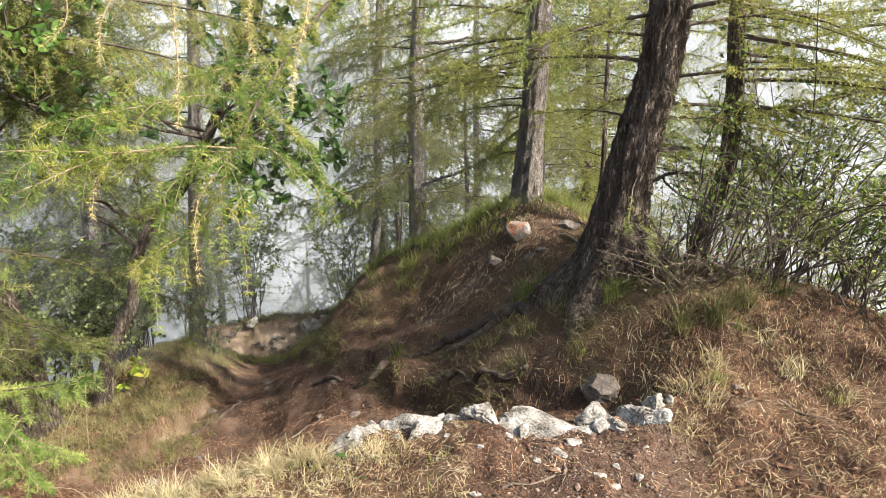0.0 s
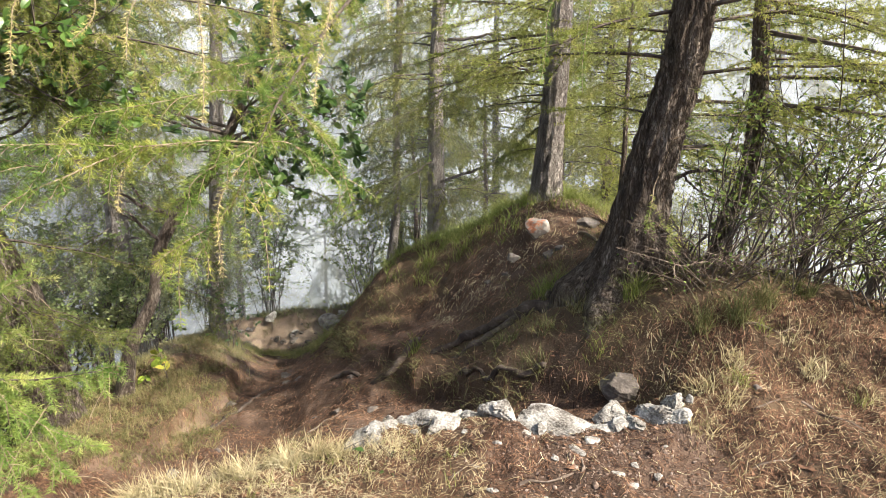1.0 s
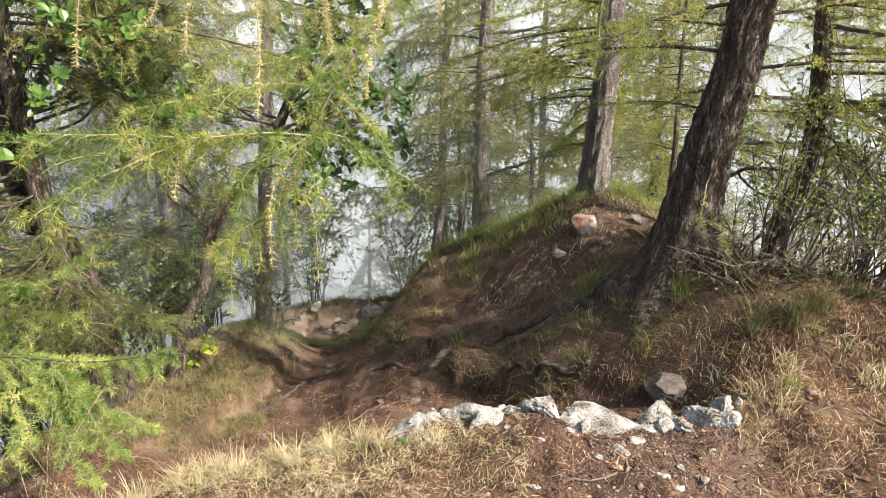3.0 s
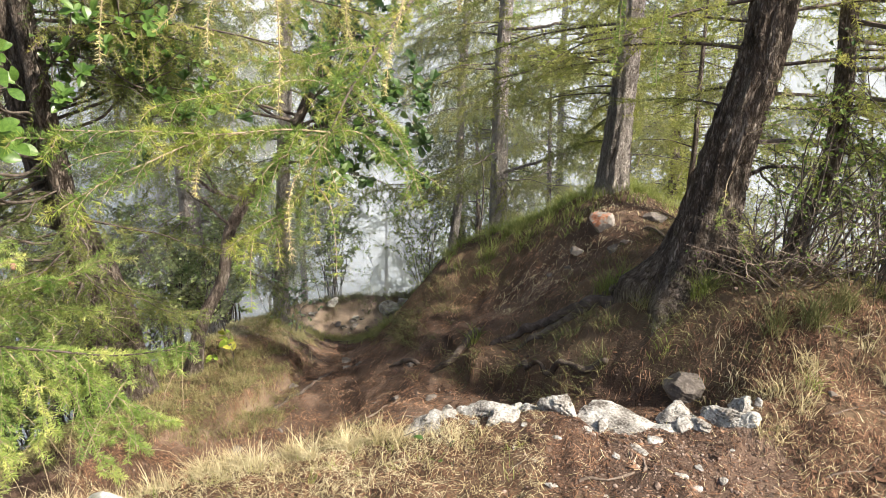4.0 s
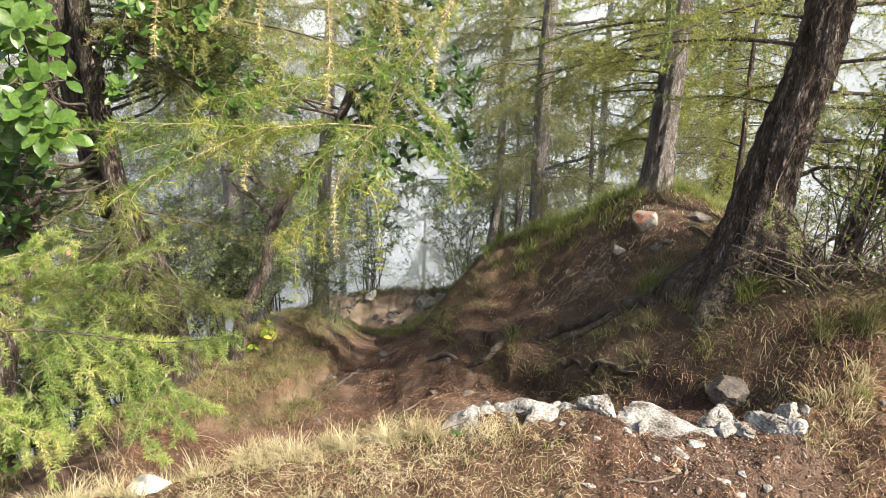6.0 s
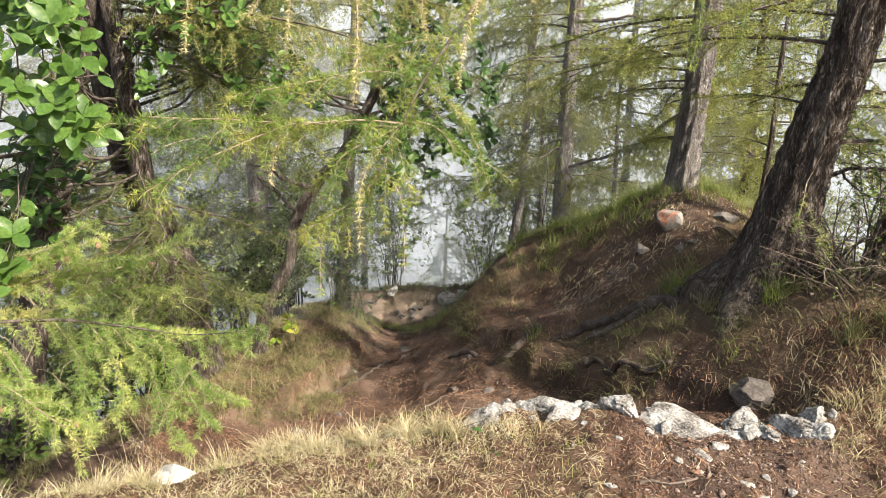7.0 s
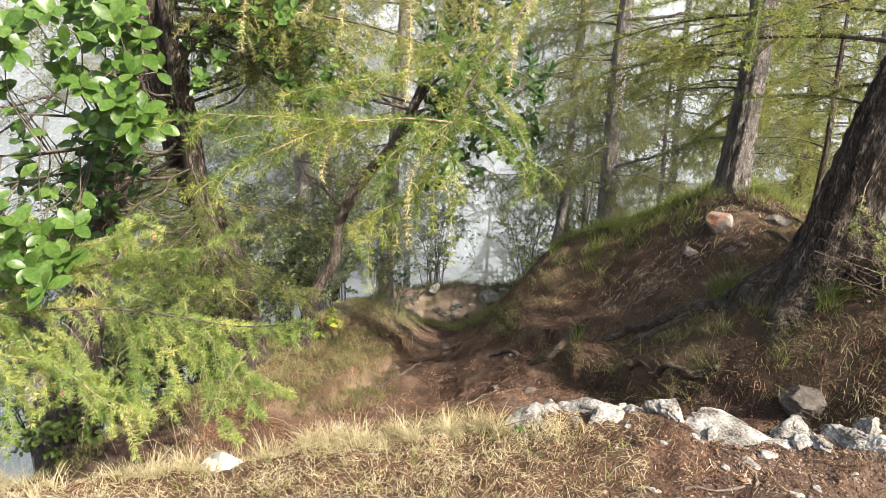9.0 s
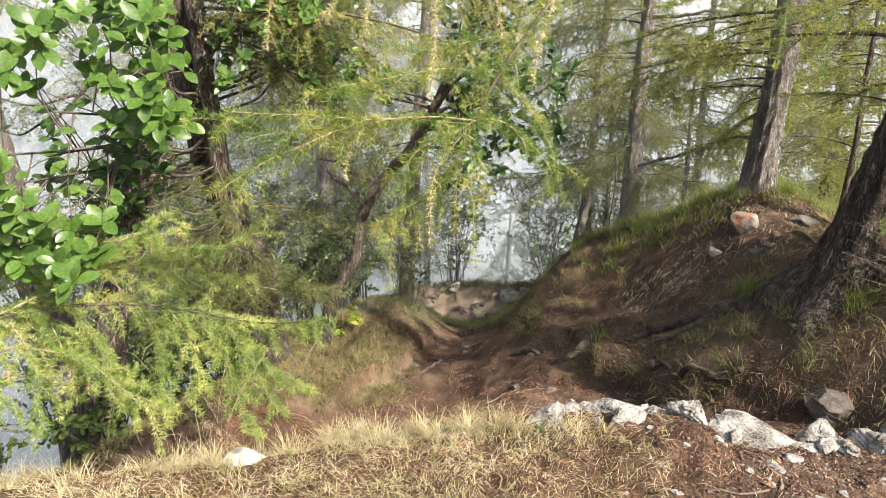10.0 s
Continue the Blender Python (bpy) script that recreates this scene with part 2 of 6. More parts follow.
# ---- helpers for things ----
def part(name, verts, faces, mat, parent=None, label="", smooth=False):
    me = bpy.data.meshes.new(name)
    me.from_pydata(verts, [], faces)
    me.materials.append(mat)
    if smooth:
        me.polygons.foreach_set("use_smooth", np.ones(len(me.polygons), bool))
    ob = new(name, me)
    if parent:
        ob.parent = parent
    if label:
        ob["label"] = label
    return ob


def smooth_line(pts, n):
    """n points along a smooth curve through pts (any number of columns)."""
    p = np.array(pts, float)
    k = len(p)
    if k == 2:
        u = np.linspace(0, 1, n)[:, None]
        return p[0] * (1 - u) + p[1] * u
    q = np.vstack([2 * p[0] - p[1], p, 2 * p[-1] - p[-2]])
    out = []
    for s in np.linspace(0, k - 1 - 1e-9, n):
        i = int(s)
        u = s - i
        a, b, c, d = q[i], q[i + 1], q[i + 2], q[i + 3]
        out.append(0.5 * (2 * b + (c - a) * u + (2 * a - 5 * b + 4 * c - d) * u * u + (3 * b - a - 3 * c + d) * u ** 3))
    return np.array(out)


def tube(verts, faces, line, radii, sides=6, lumps=None, rings=None):
    """Adds a tapering tube along line to the lists verts and faces; rings: where it may grow out of what stands already."""
    line = np.asarray(line, float)
    t = np.gradient(line, axis=0)
    t /= np.linalg.norm(t, axis=1, keepdims=True) + 1e-12
    ref = np.array([0.0, 0.0, 1.0]) if abs(t[0, 2]) < 0.9 else np.array([1.0, 0.0, 0.0])
    base = len(verts)
    a = np.linspace(0, 2 * np.pi, sides, endpoint=False)
    for i, (p, d, r) in enumerate(zip(line, t, radii)):
        u = np.cross(d, ref)
        u /= np.linalg.norm(u) + 1e-12
        v = np.cross(d, u)
        rr = r * (1 + (lumps(a, i) if lumps else 0 * a))
        verts.extend((p + np.outer(rr * np.cos(a), u) + np.outer(rr * np.sin(a), v)).tolist())
    for i in range(len(line) - 1):
        for j in range(sides):
            k = (j + 1) % sides
            faces.append((base + i * sides + j, base + i * sides + k, base + (i + 1) * sides + k, base + (i + 1) * sides + j))
    faces.append(tuple(base + (len(line) - 1) * sides + j for j in range(sides)))
    if rings is not None:
        if rings:
            pts, ids = np.concatenate([r[0] for r in rings]), np.concatenate([r[1] for r in rings])
            faces.append((int(ids[np.argmin(np.sum((pts - line[0]) ** 2, 1))]), base, base + 1))
        rings.append((line, base + sides * np.arange(len(line))))


def trunk_mesh(line, radii, sides=40, step=0.03, flare=0.0, ridges=9, depth=0.05, seed=1, sink=0.0):
    """A trunk with furrowed bark plates and a root flare."""
    length = np.linalg.norm(np.diff(np.array(line), axis=0), axis=1).sum()
    n = max(8, int(length / step))
    pts = smooth_line([(*p, r) for p, r in zip(line, radii)], n)
    rng = np.random.default_rng(seed)
    ph = rng.uniform(0, 6.28, 8)
    feet = rng.integers(4, 6)

    def lumps(a, i):
        h = i * length / n
        f = np.sin(ridges * a + 1.2 * np.sin(h * 5 + ph[0]) + ph[1]) + 0.7 * np.sin((2 * ridges + 3) * a + 2.0 * np.sin(h * 9 + ph[2]) + h * 3)
        f = np.tanh(1.6 * f)
        plates = 0.5 * np.sin(h * 26 + 3 * np.sin(2 * a + ph[3]) + 2 * np.sin(5 * a + ph[6]))
        base = flare * math.exp(-max(h - sink, -0.08) / 0.16) * (0.7 + 0.3 * np.cos(feet * a + ph[4])) + 0.35 * flare * math.exp(-max(h - sink, 0) / 0.45)
        return depth * (f + plates) + base + 0.05 * np.sin(2 * a + h * 2 + ph[5])

    v, f = [], []
    tube(v, f, pts[:, :3], pts[:, 3], sides, lumps)
    return v, f


def tree_at(name, x, y, z, label, category="tree", group=""):
    e = new(name)
    e.location = (x, y, z)
    return tagged(e, label, category, group)


def local(pts, origin):
    return [tuple(np.array(p[:3], float) - np.array(origin)) for p in pts]

# ---- distance: a misty valley ----
def build_backdrop():
    """A far wall that glows in place of sunlit mist beyond the slope, brighter and darker in soft patches."""
    m = bpy.data.materials.new("glowing_valley_mist")
    m.use_nodes = True
    n, link = m.node_tree.nodes, m.node_tree.links.new
    n.remove(n["Principled BSDF"])
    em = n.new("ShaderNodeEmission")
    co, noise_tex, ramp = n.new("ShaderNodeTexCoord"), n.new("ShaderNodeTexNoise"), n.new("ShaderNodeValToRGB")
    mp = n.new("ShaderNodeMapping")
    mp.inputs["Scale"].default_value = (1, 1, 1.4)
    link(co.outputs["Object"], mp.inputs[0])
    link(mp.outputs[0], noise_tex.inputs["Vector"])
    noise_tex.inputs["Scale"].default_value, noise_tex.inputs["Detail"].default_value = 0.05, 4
    # emitted brightness rises to the right, imitating mist nearer the sun
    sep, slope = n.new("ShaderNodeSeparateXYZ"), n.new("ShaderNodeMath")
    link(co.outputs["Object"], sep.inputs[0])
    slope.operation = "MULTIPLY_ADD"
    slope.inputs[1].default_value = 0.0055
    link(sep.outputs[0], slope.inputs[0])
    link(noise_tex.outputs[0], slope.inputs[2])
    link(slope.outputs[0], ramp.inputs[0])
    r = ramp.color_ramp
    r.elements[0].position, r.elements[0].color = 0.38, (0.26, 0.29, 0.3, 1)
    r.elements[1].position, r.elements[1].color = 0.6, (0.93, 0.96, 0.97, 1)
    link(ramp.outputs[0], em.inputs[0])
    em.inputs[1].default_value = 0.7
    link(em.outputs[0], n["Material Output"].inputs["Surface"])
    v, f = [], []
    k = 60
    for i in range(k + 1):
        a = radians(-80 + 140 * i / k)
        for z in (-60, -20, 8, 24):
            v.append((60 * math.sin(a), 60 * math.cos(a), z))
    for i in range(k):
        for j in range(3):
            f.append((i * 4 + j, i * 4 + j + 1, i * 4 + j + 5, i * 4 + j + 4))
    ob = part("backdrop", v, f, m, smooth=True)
    tagged(ob, "glowing backdrop for the pale mist filling the far valley", "mist", kind="structure")


build_backdrop()


def build_mist():
    """Thin drifting sheets of mist over the slope beyond the ridge; they scatter what light falls on them."""
    m = bpy.data.materials.new("thin_mist")
    m.use_nodes = True
    n, link = m.node_tree.nodes, m.node_tree.links.new
    n.remove(n["Principled BSDF"])
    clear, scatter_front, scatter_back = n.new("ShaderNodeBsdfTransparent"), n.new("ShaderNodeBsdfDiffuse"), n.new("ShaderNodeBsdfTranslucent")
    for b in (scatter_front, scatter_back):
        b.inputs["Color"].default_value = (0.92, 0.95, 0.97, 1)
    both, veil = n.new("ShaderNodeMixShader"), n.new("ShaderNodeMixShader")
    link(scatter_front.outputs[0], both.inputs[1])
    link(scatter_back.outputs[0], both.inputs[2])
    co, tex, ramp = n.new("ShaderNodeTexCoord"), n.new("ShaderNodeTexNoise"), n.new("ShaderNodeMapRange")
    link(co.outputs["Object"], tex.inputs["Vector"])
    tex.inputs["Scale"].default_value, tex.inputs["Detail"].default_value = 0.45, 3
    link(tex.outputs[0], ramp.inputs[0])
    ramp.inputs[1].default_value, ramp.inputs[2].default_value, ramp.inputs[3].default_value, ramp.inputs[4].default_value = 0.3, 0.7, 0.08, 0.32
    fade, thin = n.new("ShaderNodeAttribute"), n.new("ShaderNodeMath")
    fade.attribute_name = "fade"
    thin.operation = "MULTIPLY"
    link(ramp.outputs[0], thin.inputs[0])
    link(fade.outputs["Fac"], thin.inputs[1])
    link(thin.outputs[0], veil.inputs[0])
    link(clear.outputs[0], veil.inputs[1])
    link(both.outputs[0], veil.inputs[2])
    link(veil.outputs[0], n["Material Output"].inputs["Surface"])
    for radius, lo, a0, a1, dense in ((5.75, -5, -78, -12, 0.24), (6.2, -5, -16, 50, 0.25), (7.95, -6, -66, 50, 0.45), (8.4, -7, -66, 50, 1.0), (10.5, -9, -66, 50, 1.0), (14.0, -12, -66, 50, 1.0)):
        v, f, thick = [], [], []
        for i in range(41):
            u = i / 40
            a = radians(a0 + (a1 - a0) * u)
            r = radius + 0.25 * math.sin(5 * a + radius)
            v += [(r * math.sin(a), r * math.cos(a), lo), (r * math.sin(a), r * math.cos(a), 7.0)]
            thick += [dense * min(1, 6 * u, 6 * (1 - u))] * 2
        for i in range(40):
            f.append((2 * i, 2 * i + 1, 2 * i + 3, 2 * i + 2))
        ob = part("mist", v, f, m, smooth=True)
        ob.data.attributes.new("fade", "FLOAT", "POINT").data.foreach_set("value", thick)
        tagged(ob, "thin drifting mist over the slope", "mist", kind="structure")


build_mist()

# ---- tree trunks ----
TREES = {}


def trunk_tree(key, line, r0, r1, top, label, sides=36, flare=0.3, ridges=9, depth=0.05, mat=None, sink=0.15, name="larch_tree"):
    """A tree whose trunk follows line and then runs on upwards to the height top."""
    x, y, z = line[0]
    z0 = float(land(x, y)) - sink
    pts = [(x, y, z0)] + [p for p in line if p[2] > z0 + sink + 0.05]
    end = np.array(pts[-1])
    lean = (end - np.array(pts[-2])) / max(1e-6, end[2] - pts[-2][2])
    while pts[-1][2] < top:
        lean = lean * 0.8 + np.array([0, 0, 0.2])
        pts.append(tuple(np.array(pts[-1]) + lean * min(1.2, top - pts[-1][2] + 0.01)))
    h = np.array([p[2] - z0 for p in pts])
    radii = r1 + (r0 - r1) * np.clip(1 - h / (line[-1][2] - z0 + 1e-6), -3, 1)
    radii = np.maximum(np.where(h <= line[-1][2] - z0, radii, r1 * np.clip(1 - (h - (line[-1][2] - z0)) / (top - line[-1][2] + 0.3), 0.1, 1)), 0.008)
    o = (x, y, z0)
    tree = tree_at(name, *o, label, group="larches on the slope" if name == "larch_tree" else "")
    v, f = trunk_mesh(local(pts, o), radii, sides, 0.035 if sides > 30 else 0.08, flare, ridges, depth, seed=sum(map(ord, key)), sink=sink)
    part("trunk", v, f, mat or BARK, tree, smooth=True)
    TREES[key] = (tree, np.array(pts), radii)
    return tree


trunk_tree("A", [(0.89, 3.64, 0.2), (0.97, 3.62, 0.62), (1.03, 3.61, 1.03), (1.1, 3.59, 1.38), (1.13, 3.58, 1.73), (1.19, 3.56, 2.22)], 0.136, 0.09, 9.5,
           "thick leaning larch with dark furrowed bark on the bank", sides=80, flare=0.95, sink=0.3, ridges=9, depth=0.075)
trunk_tree("B", [(0.66, 5.31, 0.26), (0.68, 5.31, 0.76), (0.7, 5.3, 1.19), (0.7, 5.3, 1.55), (0.71, 5.3, 2.09)], 0.108, 0.078, 10,
           "upright larch with grey-brown furrowed bark behind the marked stone", mat=GREY_BARK, sides=64, flare=0.35, ridges=11, depth=0.05)
trunk_tree("C", [(-0.26, 7.0, -0.7), (-0.27, 6.99, 0.2), (-0.27, 6.99, 1.05), (-0.24, 7.0, 1.7)], 0.088, 0.066, 9, "slender grey larch on the grassy ridge side", mat=GREY_BARK, sides=40, flare=0.3)
trunk_tree("F", [(-0.89, 7.75, -1.42), (-0.77, 7.76, -0.5), (-0.74, 7.77, 0.69), (-0.69, 7.77, 1.59)], 0.055, 0.04, 7, "thin dim larch down the misty slope", mat=GREY_BARK, sides=20)
trunk_tree("G", [(1.48, 3.82, 0.22), (1.51, 3.81, 0.5), (1.58, 3.78, 0.78), (1.59, 3.78, 1.15), (1.54, 3.8, 1.74)], 0.058, 0.038, 6.5, "slim dark larch standing in the bush", sides=28)
trunk_tree("D", [(-2.58, 6.51, -1.58), (-2.52, 6.53, -0.88), (-2.47, 6.55, -0.29), (-2.42, 6.57, 0.28), (-2.32, 6.6, 1.34)], 0.075, 0.055, 8, "slender brown trunk beside the lower path", mat=GREY_BARK, sides=28)
trunk_tree("N", [(-3.16, 6.04, -1.62), (-3.21, 6.02, -0.9), (-3.2, 6.02, 0.24), (-3.23, 6.01, 1.31)], 0.11, 0.085, 9, "grey larch trunk down the slope", mat=GREY_BARK, sides=36)
trunk_tree("L", [(-3.58, 2.99, -1.44), (-3.62, 2.99, -0.7), (-3.7, 2.97, 0.2), (-3.77, 2.94, 0.93), (-3.82, 2.9, 1.61)], 0.125, 0.1, 9, "upright larch below the edge of the path", mat=GREY_BARK, sides=44)
trunk_tree("Q", [(-3.2, 2.7, -1.2), (-3.03, 2.83, -0.27), (-2.92, 2.93, 0.2), (-2.83, 3.02, 0.62), (-2.67, 3.16, 1.32)], 0.1, 0.07, 6, "leaning grey-brown larch trunk below the terrace", sides=36, flare=0.4)
trunk_tree("K", [(-2.65, 3.92, -0.9), (-2.67, 3.9, -0.38), (-2.74, 3.86, 0.05), (-2.88, 3.76, 0.57), (-2.92, 3.73, 1.0), (-2.95, 3.7, 1.54), (-2.98, 3.68, 1.98)], 0.11, 0.085, 8,
           "dark-stemmed broadleaf tree with glossy oval leaves", sides=40, ridges=7, depth=0.03, name="broadleaf_tree")
trunk_tree("E", [(-2.49, 4.34, -1.04), (-2.38, 4.4, -0.63), (-2.21, 4.49, -0.27), (-2.13, 4.52, 0.09), (-1.96, 4.6, 0.38), (-1.79, 4.67, 0.58), (-1.62, 4.73, 0.89)], 0.05, 0.036, 4.5,
           "crooked leaning young broadleaf tree beside the path", sides=28, flare=0.6, ridges=5, depth=0.02, name="young_tree")

# ---- stones ----
LIMESTONE = material("weathered_limestone", [(0.32, (0.07, 0.06, 0.05)), (0.44, (0.19, 0.175, 0.155)), (0.56, (0.33, 0.32, 0.29)), (0.7, (0.52, 0.505, 0.47))], 14, 110, 0.9, 1.0, by_piece=0.08, distance=0.012)
# full sun on the rim stone is put into this whiter limestone colour
SUNLIT_STONE = material("sunlit_white_stone", [(0.3, (0.4, 0.38, 0.34)), (0.5, (0.62, 0.6, 0.56)), (0.75, (0.78, 0.76, 0.72))], 9, 60, 0.9, 0.7, distance=0.012)
# shade of the hollow and upper path is put into this stained stone colour
SHADED_DIRTY_STONE = material("shaded_soil_stained_stone", [(0.25, (0.055, 0.045, 0.037)), (0.5, (0.14, 0.118, 0.1)), (0.75, (0.27, 0.24, 0.215))], 8, 60, 0.92, 0.7, by_piece=0.1, distance=0.012)
PEBBLES = material("pebbles", [(0.25, (0.08, 0.054, 0.041)), (0.5, (0.2, 0.145, 0.112)), (0.78, (0.46, 0.39, 0.33))], 20, 90, 0.92, 0.4, by_piece=0.22)
GRAVEL = material("gravel", [(0.2, (0.1, 0.068, 0.052)), (0.5, (0.25, 0.18, 0.14)), (0.85, (0.52, 0.44, 0.38))], 20, 90, 0.92, 0.5, by_piece=0.3)
RED_STONE = material("paint_marked_stone", [(0.3, (0.2, 0.07, 0.04)), (0.44, (0.36, 0.16, 0.09)), (0.5, (0.24, 0.205, 0.175)), (0.75, (0.42, 0.39, 0.35))], 9, 50, 0.85, 0.5)
WOOD = material("dead_wood", [(0.25, (0.06, 0.044, 0.034)), (0.5, (0.14, 0.105, 0.08)), (0.75, (0.27, 0.22, 0.18))], 14, 80, 0.95, 0.6, (1, 1, 1), by_piece=0.12)
ROOT = material("bare_root", [(0.25, (0.03, 0.022, 0.017)), (0.5, (0.075, 0.056, 0.044)), (0.78, (0.17, 0.14, 0.12))], 14, 70, 0.95, 0.8, by_piece=0.1)


def ball(level):
    bm = bmesh.new()
    bmesh.ops.create_icosphere(bm, subdivisions=level, radius=1)
    bm.verts.ensure_lookup_table()
    v = np.array([x.co for x in bm.verts])
    f = [[x.index for x in p.verts] for p in bm.faces]
    bm.free()
    return v, f


BALLS = {k: ball(k) for k in (1, 2, 3, 4, 5)}


def stone_shape(rng, level, cuts=11, grit=0.02, bedding=0.0):
    """A broken stone: a ball cut by random planes, cracked and pitted."""
    d, f = BALLS[level]
    n = rng.normal(size=(cuts, 3))
    n /= np.linalg.norm(n, axis=1, keepdims=True)
    h = rng.uniform(0.55 if cuts < 14 else 0.8, 1.0, cuts)
    reach = h / np.maximum(d @ n.T, 0.05)
    r = np.minimum(np.min(reach, axis=1), 1.25)
    p = d * r[:, None]
    ph = rng.uniform(0, 6, 3)
    for k, a in ((3.0, 1.2), (7.0, 1.0), (15.0, 0.8), (29.0, 0.55)):
        p = p * (1 + grit * a * (np.sin(k * p[:, :1] + ph[0] + 2 * np.sin(k * 0.7 * p[:, 1:2])) * np.sin(k * p[:, 1:2] + ph[1]) + 0.6 * np.sin(k * 1.3 * p[:, 2:3] + k * p[:, :1] + ph[2])))
    if bedding:
        s = p @ np.array((0.25, -0.3, 1.0)) * bedding + 0.8 * np.sin(2.3 * p[:, 0] + ph[0]) + 0.6 * np.sin(3.7 * p[:, 1] + 2 * p[:, 0] + ph[1])
        p = p * (1.03 - 0.15 * (s % 1.0) ** 2.5)[:, None]
    return p, f


LEDGE = "pale grey limestone block in the ledge across the path"


def stone(x, y, size, label, level=4, turn=0.0, sink=0.3, tip=(0, 0), mat=None, seed=0, name="stone", up=0.0, cuts=11):
    rng = np.random.default_rng(seed + 7)
    p, f = stone_shape(rng, level, cuts, 0.026 if mat is None else 0.012, 2.3 if mat is None and level > 3 else 0.0)
    p = p * np.array(size) / 2 * (0.95, 0.95, 0.78)
    ob = part(name, p.tolist(), f, mat or LIMESTONE)
    ob.matrix_world = pose(x, y, float(land(x, y)) + size[2] * (0.3 - sink) + up, tip[0], tip[1], turn)
    for e in ob.data.polygons:
        e.use_smooth = False
    groups = {"stone": "blocks of the limestone ledge" if label == LEDGE else "stones along the path", "small_stone": "small stones on the path", "stone_fragment": "fragments along the ledge"}
    return tagged(ob, label, "stone", groups.get(name, ""))


stone(-0.37, 2.53, (0.28, 0.2, 0.1), LEDGE, 5, 25, 0.5, (20, -14), seed=1)
stone(-0.245, 2.66, (0.08, 0.07, 0.08), LEDGE, 4, 0, 0.3, seed=2)
stone(-0.11, 2.63, (0.27, 0.17, 0.12), LEDGE, 5, 15, 0.42, (10, -10), seed=3)
stone(-0.07, 2.55, (0.22, 0.12, 0.13), LEDGE, 4, 40, 0.4, (20, 0), seed=31)
stone(0.055, 2.63, (0.13, 0.12, 0.11), LEDGE, 4, 60, 0.38, seed=4)
stone(0.185, 2.6, (0.2, 0.17, 0.19), "upright limestone block with a rusty stain in the ledge", 5, 10, 0.3, (0, 8), seed=5)
stone(0.47, 2.46, (0.42, 0.26, 0.1), "flat cracked pale limestone slab in the ledge", 5, -26, 0.62, (20, 10), seed=6)
stone(0.5, 2.63, (0.3, 0.12, 0.1), LEDGE, 5, -8, 0.5, (8, 4), seed=8)
stone(0.66, 2.6, (0.2, 0.15, 0.13), LEDGE, 5, 35, 0.34, (0, -18), seed=9)
stone(0.585, 2.48, (0.14, 0.1, 0.08), LEDGE, 4, -30, 0.4, seed=10)
stone(0.735, 2.5, (0.15, 0.12, 0.11), LEDGE, 5, 70, 0.34, (10, 20), seed=11)
stone(0.825, 2.55, (0.16, 0.12, 0.13), LEDGE, 5, 120, 0.3, (-8, 14), seed=12)
stone(0.91, 2.59, (0.16, 0.12, 0.13), LEDGE, 5, 60, 0.28, (5, -10), seed=35)
stone(0.905, 2.48, (0.12, 0.1, 0.1), LEDGE, 4, 20, 0.36, seed=13)
stone(0.81, 3.04, (0.29, 0.25, 0.23), "rounded grey boulder half sunk in the hollow", 5, 30, 0.3, (0, 0), SHADED_DIRTY_STONE, seed=14, up=-0.085, name="boulder", cuts=60)
stone(-1.55, 1.93, (0.21, 0.15, 0.07), "flat stone at the edge of the terrace, full sun painted in as white", 5, 20, 0.3, (10, -14), SUNLIT_STONE, seed=15, up=0.016, cuts=13)
stone(0.545, 4.78, (0.17, 0.15, 0.19), "stone with a faded red paint mark beside the upper path", 5, 40, 0.05, (0, 0), RED_STONE, seed=16, name="marked_stone", cuts=15)
stone(0.92, 4.78, (0.17, 0.12, 0.1), "dark grey stone in the upper path", 4, 10, 0.25, (0, 0), SHADED_DIRTY_STONE, seed=17)
for k, (x, y, s) in enumerate([(0.38, 4.67, 0.15), (0.6, 4.45, 0.14), (0.66, 4.45, 0.09), (0.32, 4.58, 0.09), (0.2, 4.62, 0.06)]):
    stone(x, y, (s, s * 0.7, s * 0.6), "dark stone stuck in the upper path", 4, 40 * k, 0.3, (0, 0), SHADED_DIRTY_STONE, seed=20 + k)
for k, (x, y, s) in enumerate([(-1.5, 7.3, 0.3), (-1.38, 7.36, 0.2), (-2.27, 7.45, 0.2), (-1.95, 7.3, 0.1), (-2.5, 7.3, 0.1)]):
    stone(x, y, (s, s * 0.8, s * 0.75), "sunlit pale stone on the rim of the lower path", 4, 50 * k, 0.22, (0, 0), LIMESTONE, seed=30 + k)
bank = np.random.default_rng(19)
for k in range(24):
    s = bank.uniform(0.04, 0.12)
    stone(bank.uniform(-2.6, -1.4), bank.uniform(7.1, 7.36), (s, s * 0.8, s * 0.7), "small sunlit stone stuck in the dry bank", 3, 50 * k, 0.3, (0, 0), SHADED_DIRTY_STONE, seed=400 + k, name="small_stone")
frag = np.random.default_rng(9)
for k in range(26):
    x = frag.uniform(-0.5, 1.0)
    stone(x, 2.58 + frag.normal(0, 0.06), tuple(frag.uniform(0.035, 0.085) * frag.uniform(0.6, 1.2, 3)), "broken limestone fragment among the ledge blocks", 3, frag.uniform(0, 360), 0.2, (0, 0), LIMESTONE, seed=300 + k, name="stone_fragment")
